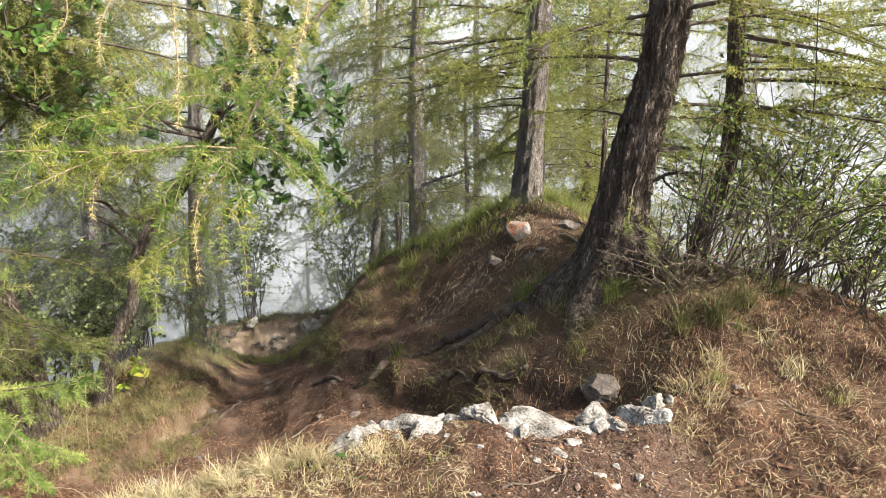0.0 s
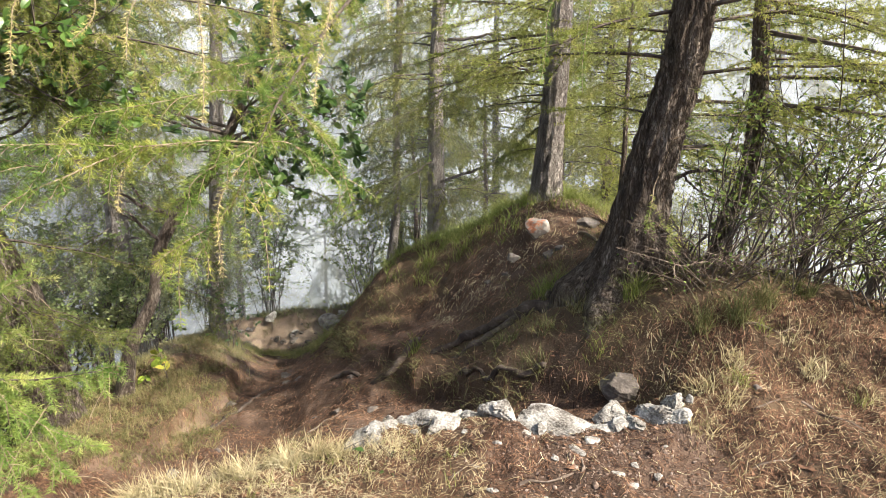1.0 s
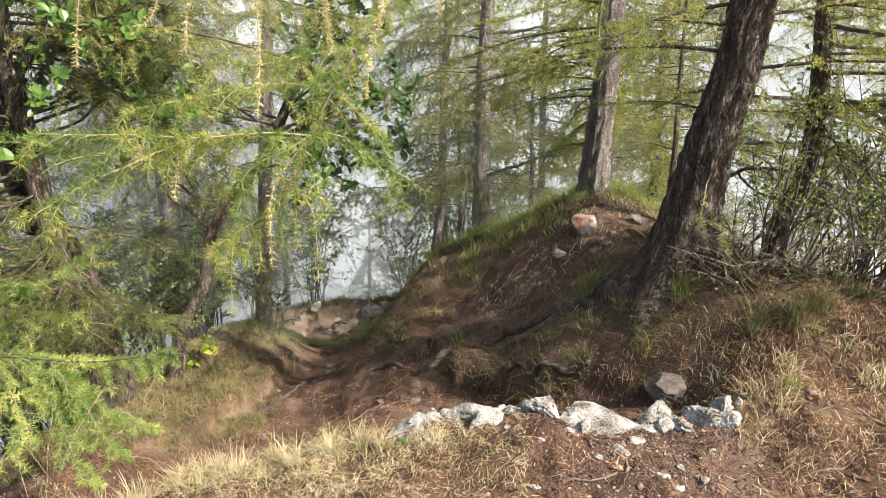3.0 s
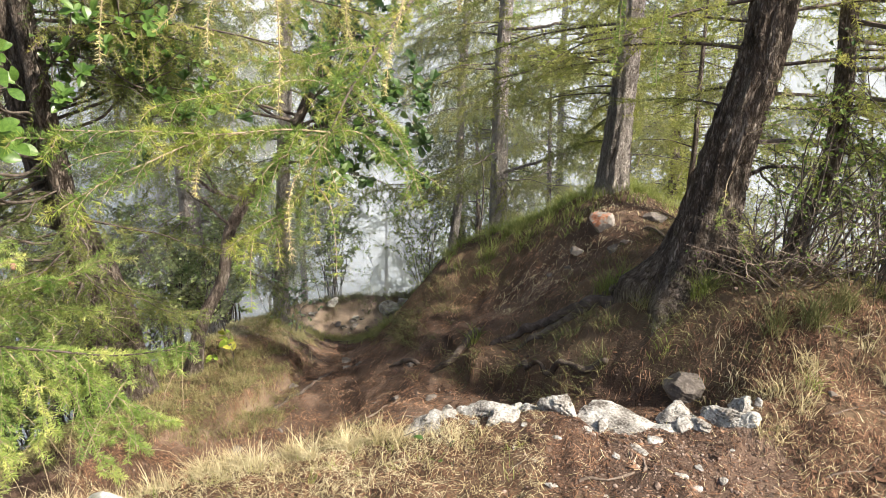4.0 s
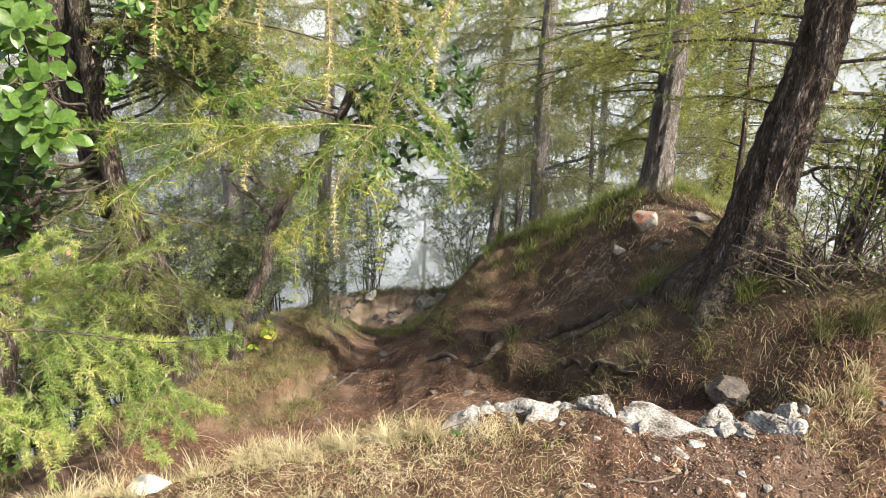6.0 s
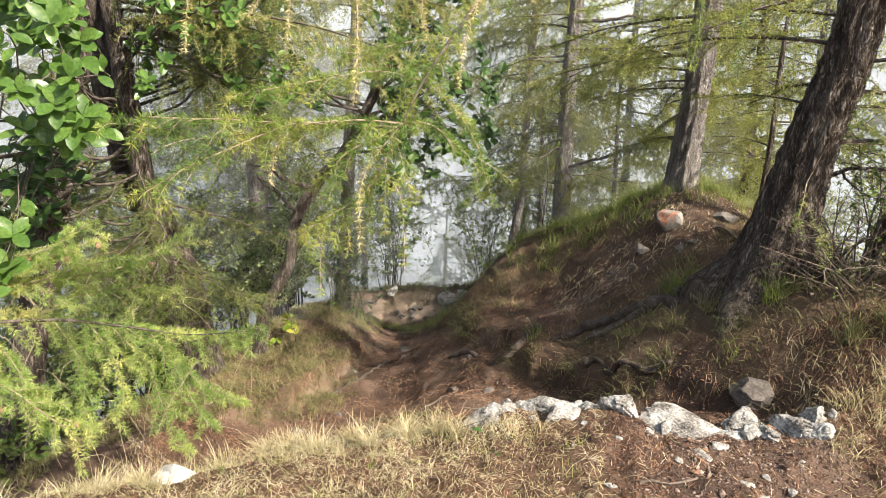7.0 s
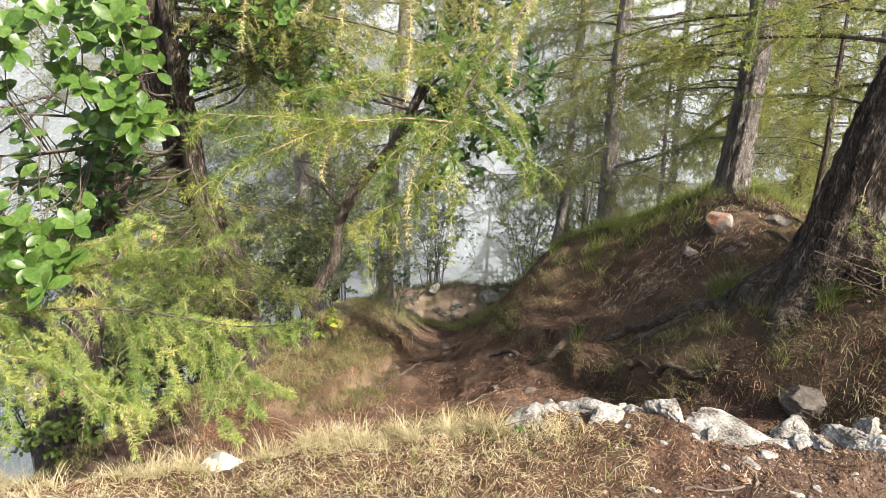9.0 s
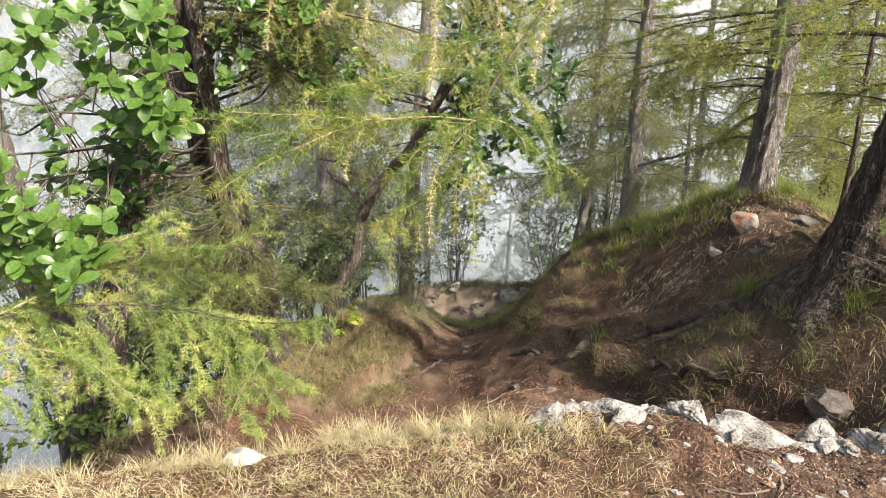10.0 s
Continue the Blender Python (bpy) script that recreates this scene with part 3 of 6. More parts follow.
SMALL = [(0.15, 2.36, 0.05), (0.73, 2.15, 0.045), (0.45, 2.31, 0.08), (0.58, 2.17, 0.07), (0.36, 2.26, 0.045), (0.06, 2.23, 0.035), (0.8, 2.31, 0.03), (-0.19, 2.52, 0.06),
         (0.27, 2.42, 0.06), (0.02, 2.46, 0.04), (0.52, 2.36, 0.07), (0.63, 2.12, 0.05), (0.66, 2.22, 0.04), (0.12, 2.1, 0.05), (-0.02, 2.3, 0.03), (0.31, 2.06, 0.035)]
PATH_STONES = [(-0.78, 3.77, 0.07), (-0.53, 3.65, 0.07), (-0.76, 4.23, 0.06), (0.2, 3.95, 0.05), (-1.67, 3.21, 0.1), (-1.51, 2.51, 0.07), (1.28, 2.64, 0.05), (-1.71, 3.38, 0.08),
               (-1.54, 2.58, 0.1), (-1.4, 4.9, 0.08), (-1.5, 5.2, 0.1), (-1.25, 4.7, 0.06), (-1.55, 3.7, 0.05), (-0.95, 3.9, 0.04), (-1.75, 4.55, 0.09)]
for k, (x, y, s) in enumerate(SMALL):
    stone(x, y, (s * 0.95, s * 0.75, s * 0.5), "small pale broken stone on the gravelly path", 3, 70 * k, 0.3, (0, 0), LIMESTONE, seed=50 + k, name="small_stone")
for k, (x, y, s) in enumerate(PATH_STONES):
    stone(x, y, (s * 1.2, s, s * 0.7), "small soil-stained stone on the dirt path, shade in its colour", 3, 70 * k, 0.3, (0, 0), SHADED_DIRTY_STONE, seed=80 + k, name="small_stone")


def scatter(rng, n, x0, x1, y0, y1, keep):
    x, y = rng.uniform(x0, x1, n), rng.uniform(y0, y1, n)
    ok = rng.uniform(0, 1, n) < keep(x, y)
    return x[ok], y[ok]


def bare_amount(x, y):
    return 1 - turf_amount(x, y)


def build_pebbles():
    rng = np.random.default_rng(5)
    x, y = scatter(rng, 21000, -2.7, 1.6, 1.5, 7.5, lambda x, y: np.where(y < 2.7, 0.9, 0.4) * np.clip(bare_amount(x, y) + 0.12, 0, 1))
    z = land(x, y)
    d, f = BALLS[1]
    f = np.array(f)
    s = np.exp(rng.normal(-5.75, 0.5, len(x)))
    v = d[None] * (s[:, None] * rng.uniform(0.6, 1.3, (len(x), 3)))[:, None, :] * rng.uniform(0.8, 1.2, (len(x), len(d), 1))
    v += np.stack([x, y, z + 0.2 * s], -1)[:, None]
    faces = (f[None] + (np.arange(len(x)) * len(d))[:, None, None]).reshape(-1, 3)
    ob = part("pebbles", v.reshape(-1, 3).tolist(), faces.tolist(), PEBBLES)
    tagged(ob, "scattered reddish grey pebbles and grit on the path", "pebbles", kind="stuff")


build_pebbles()


def build_gravel():
    """Coarse angular gravel where the path crosses the ledge."""
    rng = np.random.default_rng(15)
    x, y = scatter(rng, 8000, -0.25, 1.3, 1.7, 2.6, lambda x, y: np.exp(-((x - 0.5) / 0.42) ** 2 - ((y - 2.28) / 0.3) ** 2))
    z = land(x, y)
    d, f = BALLS[1]
    f = np.array(f)
    s = np.minimum(np.exp(rng.normal(-5.75, 0.45, len(x))), 0.012)
    v = d[None] * (s[:, None] * rng.uniform(0.5, 1.3, (len(x), 3)))[:, None, :] * rng.uniform(0.7, 1.3, (len(x), len(d), 1))
    v += np.stack([x, y, z + 0.02 * s], -1)[:, None]
    faces = (f[None] + (np.arange(len(x)) * len(d))[:, None, None]).reshape(-1, 3)
    ob = part("gravel", v.reshape(-1, 3).tolist(), faces.tolist(), GRAVEL)
    tagged(ob, "coarse pinkish grey gravel on the worn path", "gravel", kind="stuff")


build_gravel()

# ---- roots and fallen twigs ----
def ground_tube(name, plan, r0, r1, mat, label, category, lift=0.0, sides=8, wig=0.01, seed=0):
    """A root or twig that follows the ground along the plan points."""
    rng = np.random.default_rng(seed)
    n = max(10, int(20 * np.linalg.norm(np.diff(np.array(plan), axis=0), axis=1).sum() / 0.5))
    p = smooth_line(plan, n)
    p = p + wig * np.stack([wobble(p[:, 0], p[:, 1], 0.08, seed), wobble(p[:, 1], p[:, 0], 0.07, seed + 2)], -1)
    z = land(p[:, 0], p[:, 1])
    u = np.linspace(0, 1, n)
    r = r0 + (r1 - r0) * u
    z = z + r * lift - 1.5 * r * (np.abs(2 * u - 1) ** 6)
    v, f = [], []
    ph = rng.uniform(0, 6, 3)
    tube(v, f, np.stack([p[:, 0], p[:, 1], z], -1), r, sides, lambda a, i: 0.22 * np.sin(2 * a + i * 0.7 + ph[0]) + 0.2 * np.sin(3 * a - i * 1.1 + ph[1]) + 0.2 * math.sin(i * 0.9 + ph[2]))
    o = (p[0, 0], p[0, 1], z[0])
    ob = part(name, (np.array(v) - o).tolist(), f, mat, smooth=True)
    ob.location = o
    return tagged(ob, label, category, {"root": "exposed roots", "twig": "fallen twigs"}.get(category, ""))


R = "exposed larch root crossing the bank"
ground_tube("root", [(0.52, 3.74), (0.38, 3.82), (0.2, 3.94), (0.0, 4.05), (-0.2, 4.02)], 0.05, 0.018, ROOT, R, "root", 0.7, seed=1)
ground_tube("root", [(0.44, 3.78), (0.28, 3.85), (0.1, 3.9), (-0.06, 3.93)], 0.03, 0.012, ROOT, R, "root", 0.7, seed=2)
ground_tube("root", [(-0.6, 4.07), (-0.47, 4.06), (-0.36, 4.11), (-0.28, 4.2)], 0.02, 0.028, ROOT, R, "root", 1.0, seed=3)
ground_tube("root", [(-0.01, 3.69), (0.15, 3.5), (0.3, 3.37), (0.45, 3.3)], 0.015, 0.02, ROOT, R, "root", 1.0, seed=4)
ground_tube("root", [(-0.93, 4.36), (-0.84, 4.33), (-0.7, 4.23)], 0.014, 0.02, ROOT, R, "root", 1.0, seed=5)
ground_tube("root", [(-1.76, 3.98), (-1.68, 4.28), (-1.59, 4.65), (-1.56, 5.05)], 0.012, 0.016, ROOT, "root lying across the worn path bed", "root", 0.4, seed=6)
ground_tube("root", [(0.75, 3.62), (0.6, 3.72), (0.5, 3.88)], 0.05, 0.025, BARK, "thick root at the foot of the leaning larch", "root", 0.2, seed=7)
ground_tube("root", [(0.85, 3.5), (0.78, 3.36), (0.66, 3.27)], 0.045, 0.018, BARK, "thick root at the foot of the leaning larch", "root", 0.2, seed=8)
TW = "dry broken twig lying on the needle litter"
for k, (a, b, r) in enumerate([((0.22, 2.13), (0.42, 2.16), 0.006), ((0.45, 2.17), (0.47, 2.28), 0.007), ((1.42, 2.55), (1.6, 2.36), 0.006), ((1.2, 2.5), (1.45, 2.62), 0.004), ((-0.5, 3.3), (-0.68, 3.2), 0.006),
                               ((-0.05, 2.2), (0.12, 2.28), 0.004), ((1.3, 2.95), (1.55, 2.92), 0.005), ((1.1, 2.2), (1.35, 2.3), 0.004), ((-0.95, 3.5), (-0.75, 3.75), 0.005), ((0.8, 4.6), (0.95, 4.45), 0.012)]):
    ground_tube("twig", [a, ((a[0] + b[0]) / 2 + 0.01, (a[1] + b[1]) / 2 - 0.012), b], r, r * 0.6, WOOD, TW, "twig", 1.4, 6, seed=20 + k)

# ---- litter and grass ----
LITTER = material("needle_litter", [(0.12, (0.03, 0.016, 0.01)), (0.38, (0.13, 0.066, 0.037)), (0.62, (0.32, 0.19, 0.115)), (0.88, (0.6, 0.46, 0.31))], 5, 60, 0.85, 0, by_piece=0.42)
STRAW = material("dry_grass", [(0.2, (0.2, 0.165, 0.08)), (0.45, (0.43, 0.36, 0.2)), (0.75, (0.66, 0.59, 0.39))], 5, 60, 0.7, 0, by_piece=0.25, through_light=0.3)
GREEN_GRASS = material("green_grass", [(0.2, (0.11, 0.15, 0.035)), (0.5, (0.26, 0.3, 0.085)), (0.8, (0.5, 0.45, 0.19))], 4, 60, 0.6, 0, by_piece=0.25, through_light=0.55)
MIXED_GRASS = material("bank_grass", [(0.15, (0.055, 0.068, 0.022)), (0.45, (0.14, 0.142, 0.055)), (0.8, (0.34, 0.29, 0.14))], 5, 60, 0.75, 0, by_piece=0.3, through_light=0.3)


def strips(name, verts, faces, mat, label, category, parent=None):
    ob = part(name, verts.reshape(-1, 3).tolist(), faces, mat, parent)
    return tagged(ob, label, category, kind="stuff") if not parent else ob


def litter(rng, n, x0, x1, y0, y1, keep, long, wide, lift=0.014):
    """Bent needles and stalks lying loose on the ground, in drifts."""
    x, y = scatter(rng, n, x0, x1, y0, y1, lambda x, y: keep(x, y) * np.clip(0.75 + 0.6 * wobble(x, y, 0.16, 2.7), 0.15, 1))
    n = len(x)
    a, l, w = rng.uniform(0, 2 * np.pi, n), rng.uniform(*long, n), rng.uniform(*wide, n)
    b = a + rng.normal(0, 0.22, n)
    h = [0.001 + rng.exponential(lift * 0.4, n) for _ in range(3)]
    ox, oy = -np.sin(a) * w / 2, np.cos(a) * w / 2
    px, py, qx, qy = x - np.cos(a) * l / 2, y - np.sin(a) * l / 2, x + np.cos(b) * l / 2, y + np.sin(b) * l / 2
    z0, z1, z2 = land(px, py) + h[0], land(x, y) + h[1] + 0.002, land(qx, qy) + h[2]
    v = np.stack([np.stack([px - ox, py - oy, z0], -1), np.stack([px + ox, py + oy, z0], -1), np.stack([x + ox, y + oy, z1], -1), np.stack([x - ox, y - oy, z1], -1), np.stack([qx, qy, z2], -1)], 1)
    k = (5 * np.arange(n)).tolist()
    return v, [(i, i + 1, i + 2, i + 3) for i in k] + [(i + 3, i + 2, i + 4) for i in k]


def blades(rng, x, y, height, width, lean=0.6, toward=None, spreadout=1.0):
    """Bent grass blades rooted at plan points; toward: a heading the blades lean to."""
    n = len(x)
    z = land(x, y) - 0.01
    a = rng.uniform(0, 2 * np.pi, n) if toward is None else toward + rng.normal(0, spreadout, n)
    h = height * rng.uniform(0.55, 1.15, n)
    s = lean * rng.uniform(0.3, 1.5, n)
    ux, uy = np.cos(a), np.sin(a)
    b = rng.uniform(0, np.pi, n)
    px, py = np.cos(b) * width / 2, np.sin(b) * width / 2

    def at(u, w):
        r, zz = h * s * u ** 1.8, h * (u - 0.35 * s * u ** 2.2)
        return np.stack([x + ux * r + px * w, y + uy * r + py * w, z + zz], -1)
    v = np.stack([at(0, -1), at(0, 1), at(0.45, 0.8), at(0.45, -0.8), at(0.8, 0.5), at(0.8, -0.5), at(1.0, 0)], 1)
    k = (7 * np.arange(n)).tolist()
    f = [(i, i + 1, i + 2, i + 3) for i in k] + [(i + 3, i + 2, i + 4, i + 5) for i in k] + [(i + 5, i + 4, i + 6) for i in k]
    return v, f


def clumped(rng, n, per, x0, x1, y0, y1, keep, radius):
    """Blade roots gathered in tussocks."""
    cx, cy = scatter(rng, n, x0, x1, y0, y1, keep)
    r = radius * np.sqrt(rng.uniform(0, 1, (len(cx), per))) * rng.uniform(0.5, 1.3, (len(cx), 1))
    a = rng.uniform(0, 2 * np.pi, (len(cx), per))
    return (cx[:, None] + r * np.cos(a)).ravel(), (cy[:, None] + r * np.sin(a)).ravel()


def build_ground_cover():
    rng = np.random.default_rng(11)
    v, f = litter(rng, 190000, -2.3, 2.3, 1.4, 3.1, lambda x, y: np.where(x > 0.95, 1.0, 0.45 + 0.3 * (x < 0)) * np.where((x > 0.35) & (x < 1.0), 0.4, 1), (0.014, 0.05), (0.0018, 0.0036), 0.007)
    strips("needle_litter", v, f, LITTER, "rust-brown fallen needles and straw on the terrace", "litter")
    v, f = litter(rng, 130000, -2.6, 2.0, 2.9, 6.4, lambda x, y: np.where((x > -0.3) & (y < 4.0), 0.35, np.where(y > 4.1, 0.55, 0.8)), (0.013, 0.04), (0.0022, 0.0042), 0.006)
    strips("needle_litter", v, f, LITTER, "rust-brown fallen needles over the bank and path", "litter")
    v, f = litter(rng, 34000, -2.4, 2.3, 1.3, 2.75, lambda x, y: np.where(x < 0.1, 1.0, 0.1), (0.02, 0.07), (0.0011, 0.0022))
    strips("straw_litter", v, f, STRAW, "pale broken grass stalks lying on the terrace", "litter")
    v, f = litter(rng, 9000, -3.0, 3.0, -2.5, 1.4, lambda x, y: 1.0 + 0 * x, (0.03, 0.12), (0.003, 0.006))
    strips("needle_litter", v, f, LITTER, "rust-brown needles and stalks on the trodden ground", "litter")
    x, y = clumped(rng, 260, 14, -3.0, 3.0, -2.5, 1.5, lambda x, y: 0.2 + 0.8 * turf_amount(x, y), 0.05)
    v, f = blades(rng, x, y, 0.1, 0.005, 0.9)
    strips("dry_grass", v, f, STRAW, "dry grass beside the trodden ground", "grass")
    v, f = litter(rng, 6000, 0.9, 2.4, 1.4, 3.1, lambda x, y: 1.0 + 0 * x, (0.02, 0.055), (0.0011, 0.0022))
    strips("straw_litter", v, f, STRAW, "short pale straw in the needle litter of the mound", "litter")
    v, f = litter(rng, 2500, -0.2, 1.1, 4.35, 5.3, lambda x, y: np.clip(1.2 - from_line(x, y, UPPER) / 0.4, 0, 1), (0.015, 0.05), (0.002, 0.004))
    strips("straw_litter", v, f, STRAW, "pale needles and straw strewn on the upper path", "litter")
    # long dry grass along the edge of the terrace
    rim = np.array([(-2.4, 1.35), (-1.85, 1.75), (-1.5, 2.05), (-1.2, 2.25), (-0.9, 2.4), (-0.45, 2.4)])
    x, y = clumped(rng, 900, 22, -2.6, 0.0, 1.1, 2.6, lambda x, y: np.clip(1.15 - from_line(x, y, rim) / 0.32, 0, 1) * (wobble(x, y, 0.14, 7.0) > -0.15), 0.03)
    v, f = blades(rng, x, y, 0.1, 0.0026, 0.8)
    strips("dry_grass", v, f, STRAW, "long bleached dry grass along the terrace edge", "grass")
    x, y = clumped(rng, 70, 55, -1.95, -0.5, 1.7, 2.5, lambda x, y: np.clip(1.0 - from_line(x, y, rim) / 0.16, 0, 1), 0.045)
    v, f = blades(rng, x, y, 0.14, 0.003, 0.75)
    strips("dry_grass", v, f, STRAW, "tall straw-coloured tussocks along the terrace edge", "grass")
    # right-hand mound
    x, y = clumped(rng, 130, 12, 0.95, 2.5, 1.4, 3.2, lambda x, y: 0.45 + 0 * x, 0.04)
    v, f = blades(rng, x, y, 0.055, 0.0024, 1.1)
    strips("dry_grass", v, f, MIXED_GRASS, "sparse dry grass among needles on the mound", "grass")
    # green grass on the ridge side and the banks
    crest = np.array([(0.7, 5.6), (0.15, 5.85), (-0.2, 6.4), (-0.7, 6.75), (-0.95, 7.05)])
    x, y = clumped(rng, 2300, 14, -1.7, 1.3, 4.9, 8.0, lambda x, y: np.clip(1.25 - from_line(x, y, crest) / 0.65, 0, 1), 0.05)
    v, f = blades(rng, x, y, 0.15, 0.0048, 0.9)
    strips("green_grass", v, f, GREEN_GRASS, "fresh green grass along the ridge side", "grass")
    keep = lambda x, y: np.clip(turf_amount(x, y) * 1.2, 0, 1) * np.clip(0.75 + 0.5 * wobble(x, y, 0.5, 2), 0.1, 1)
    x, y = clumped(rng, 700, 10, -1.0, 1.6, 2.85, 5.6, lambda x, y: keep(x, y) * (1 - 0.6 * (from_line(x, y, UPPER) < 0.35)), 0.05)
    v, f = blades(rng, x, y, 0.11, 0.0032, 1.2, -2.4, 1.2)
    strips("bank_grass", v, f, MIXED_GRASS, "thin faded grass hanging over the shaded bank", "grass")
    lips = lambda x, y: np.clip(1.1 - np.minimum(np.minimum(from_line(x, y, LIP), from_line(x, y, UNDERCUT)), from_line(x, y, SCAR)) / 0.09, 0, 1)
    x, y = clumped(rng, 3000, 9, -2.3, 0.6, 3.1, 5.9, lips, 0.03)
    v, f = blades(rng, x, y, 0.09, 0.004, 1.5, -2.2, 1.0)
    strips("bank_grass", v, f, MIXED_GRASS, "grass and rootlets hanging over the broken edges of the path", "grass")
    x, y = clumped(rng, 3800, 15, -3.4, -1.3, 2.2, 7.4, lambda x, y: np.clip((from_line(x, y, LOWER) - 0.22) * 5, 0, 1) * np.clip((from_line(x, y, PATHWAY) - 0.27) * 5, 0, 1) * (1 - np.clip(1.6 * sunlit_sand_amount(x, y), 0, 1)), 0.05)
    v, f = blades(rng, x, y, 0.075, 0.004, 0.9)
    strips("bank_grass", v, f, MIXED_GRASS, "faded olive grass on the bank beside the lower path", "grass")
    x, y = clumped(rng, 950, 15, -2.3, 0.15, 1.3, 2.45, lambda x, y: np.clip(0.45 + 0.7 * wobble(x, y, 0.22, 9.0), 0, 1) * np.clip((-0.3 - x) / 0.35, 0, 1), 0.035)
    v, f = blades(rng, x, y, 0.06, 0.0024, 1.2)
    strips("dry_grass", v, f, STRAW, "short bleached grass tufts over the terrace", "grass")
    x, y = clumped(rng, 120, 14, 0.95, 2.4, 1.6, 3.1, lambda x, y: np.clip(0.3 + 0.7 * wobble(x, y, 0.25, 6.0), 0, 1), 0.035)
    v, f = blades(rng, x, y, 0.065, 0.0026, 1.0)
    strips("dry_grass", v, f, STRAW, "short yellowed grass tufts on the mound", "grass")
    x, y = clumped(rng, 260, 14, -3.0, -1.1, 7.3, 8.0, lambda x, y: 0.75 + 0 * x, 0.05)
    v, f = blades(rng, x, y, 0.1, 0.005, 0.9)
    strips("green_grass", v, f, MIXED_GRASS, "olive grass on top of the sandy bank", "grass")
    # short grass on the sill of the lower path, and green blades in the dry grass of the terrace
    x, y = clumped(rng, 320, 16, -2.6, -1.35, 6.2, 7.0, lambda x, y: np.clip(1.2 - from_line(x, y, np.array([(-2.5, 6.6), (-1.9, 6.75), (-1.45, 6.5)])) / 0.22, 0, 1), 0.05)
    v, f = blades(rng, x, y, 0.1, 0.005, 0.9)
    strips("green_grass", v, f, GREEN_GRASS, "short green grass across the lower path", "grass")
    x, y = clumped(rng, 200, 9, -2.2, 0.1, 1.5, 2.5, lambda x, y: 0.2 + 0.5 * (wobble(x, y, 0.3, 4.0) > 0.2), 0.03)
    v, f = blades(rng, x, y, 0.075, 0.003, 0.9)
    strips("green_grass", v, f, GREEN_GRASS, "green blades among the dry grass of the terrace", "grass")


build_ground_cover()


def build_chips():
    """Flakes of bark, cone scales and crumbs of soil in the litter."""
    rng = np.random.default_rng(25)
    x, y = scatter(rng, 15000, -1.9, 2.3, 1.5, 5.2, lambda x, y: np.where(x > 0.95, 0.9, 0.45))
    n = len(x)
    z, s, a = land(x, y), np.exp(rng.normal(-5.0, 0.45, n)), rng.uniform(0, 6.28, (n, 1)) + np.arange(5) * 1.2566
    r = s[:, None] * rng.uniform(0.5, 1.2, (n, 5))
    tip = rng.normal(0, 0.35, (n, 2, 1))
    dx, dy = r * np.cos(a), 0.7 * r * np.sin(a)
    ring = np.stack([x[:, None] + dx, y[:, None] + dy, z[:, None] + 0.004 + np.abs(tip[:, 0] * dx + tip[:, 1] * dy)], -1)
    mid = np.stack([x, y, z + 0.004 + 0.3 * s], -1)[:, None]
    v = np.concatenate([ring, mid], 1)
    k = 6 * np.arange(n)[:, None]
    f = np.concatenate([k + np.array([(i, (i + 1) % 5, 5)]) for i in range(5)])
    strips("litter_chips", v, f.tolist(), LITTER, "brown bark flakes and cone scales in the litter", "litter")


build_chips()


def tussock(x, y, n, height, mat, label, seed, width=0.004, radius=0.05, lean=0.8):
    rng = np.random.default_rng(seed)
    r, a = radius * np.sqrt(rng.uniform(0, 1, n)), rng.uniform(0, 6.28, n)
    v, f = blades(rng, x + r * np.cos(a), y + r * np.sin(a), height, width, lean)
    z = float(land(x, y))
    ob = part("grass_tussock", (v.reshape(-1, 3) - (x, y, z)).tolist(), f, mat)
    ob.location = (x, y, z)
    return tagged(ob, label, "grass", "green tussocks" if mat != STRAW else "dry tussocks")


for k, (x, y, n, h) in enumerate([(0.54, 3.85, 90, 0.2), (0.48, 3.95, 60, 0.16), (0.9, 3.36, 70, 0.2), (-0.32, 4.11, 60, 0.14), (0.69, 3.19, 40, 0.13), (1.3, 2.97, 120, 0.2), (1.45, 3.05, 100, 0.2), (1.15, 3.0, 90, 0.18), (1.65, 3.1, 90, 0.17)]):
    tussock(x, y, n, h, MIXED_GRASS if x > 1.1 else GREEN_GRASS, "olive grass tussock with dry blades on the mound" if x > 1.1 else "green grass tussock rooted in the bank", 60 + k)
for k, (x, y, n, h) in enumerate([(1.07, 2.69, 70, 0.1), (1.13, 2.54, 70, 0.1), (0.96, 2.38, 50, 0.08), (1.55, 2.71, 80, 0.1), (1.22, 2.8, 60, 0.1), (-1.5, 2.17, 130, 0.12), (-1.2, 2.24, 100, 0.13), (-0.97, 2.42, 80, 0.13), (-0.8, 2.46, 60, 0.1), (-1.3, 2.2, 90, 0.14)]):
    tussock(x, y, n, h, STRAW, "bleached dry grass tussock on the terrace", 80 + k)

turf_rng = np.random.default_rng(33)
for k in range(22):
    tussock(turf_rng.uniform(0.15, 1.25), turf_rng.uniform(3.15, 3.75), 42, turf_rng.uniform(0.1, 0.16), MIXED_GRASS, "faded green grass tussock on the shaded bank", 500 + k, 0.0034, 0.04, 1.0)
for k in range(9):
    tussock(turf_rng.uniform(1.0, 2.0), turf_rng.uniform(2.45, 3.0), 50, turf_rng.uniform(0.07, 0.1), GREEN_GRASS if k % 3 == 0 else STRAW, "short grass tussock in the needle litter of the mound", 530 + k, 0.0028, 0.035, 1.0)

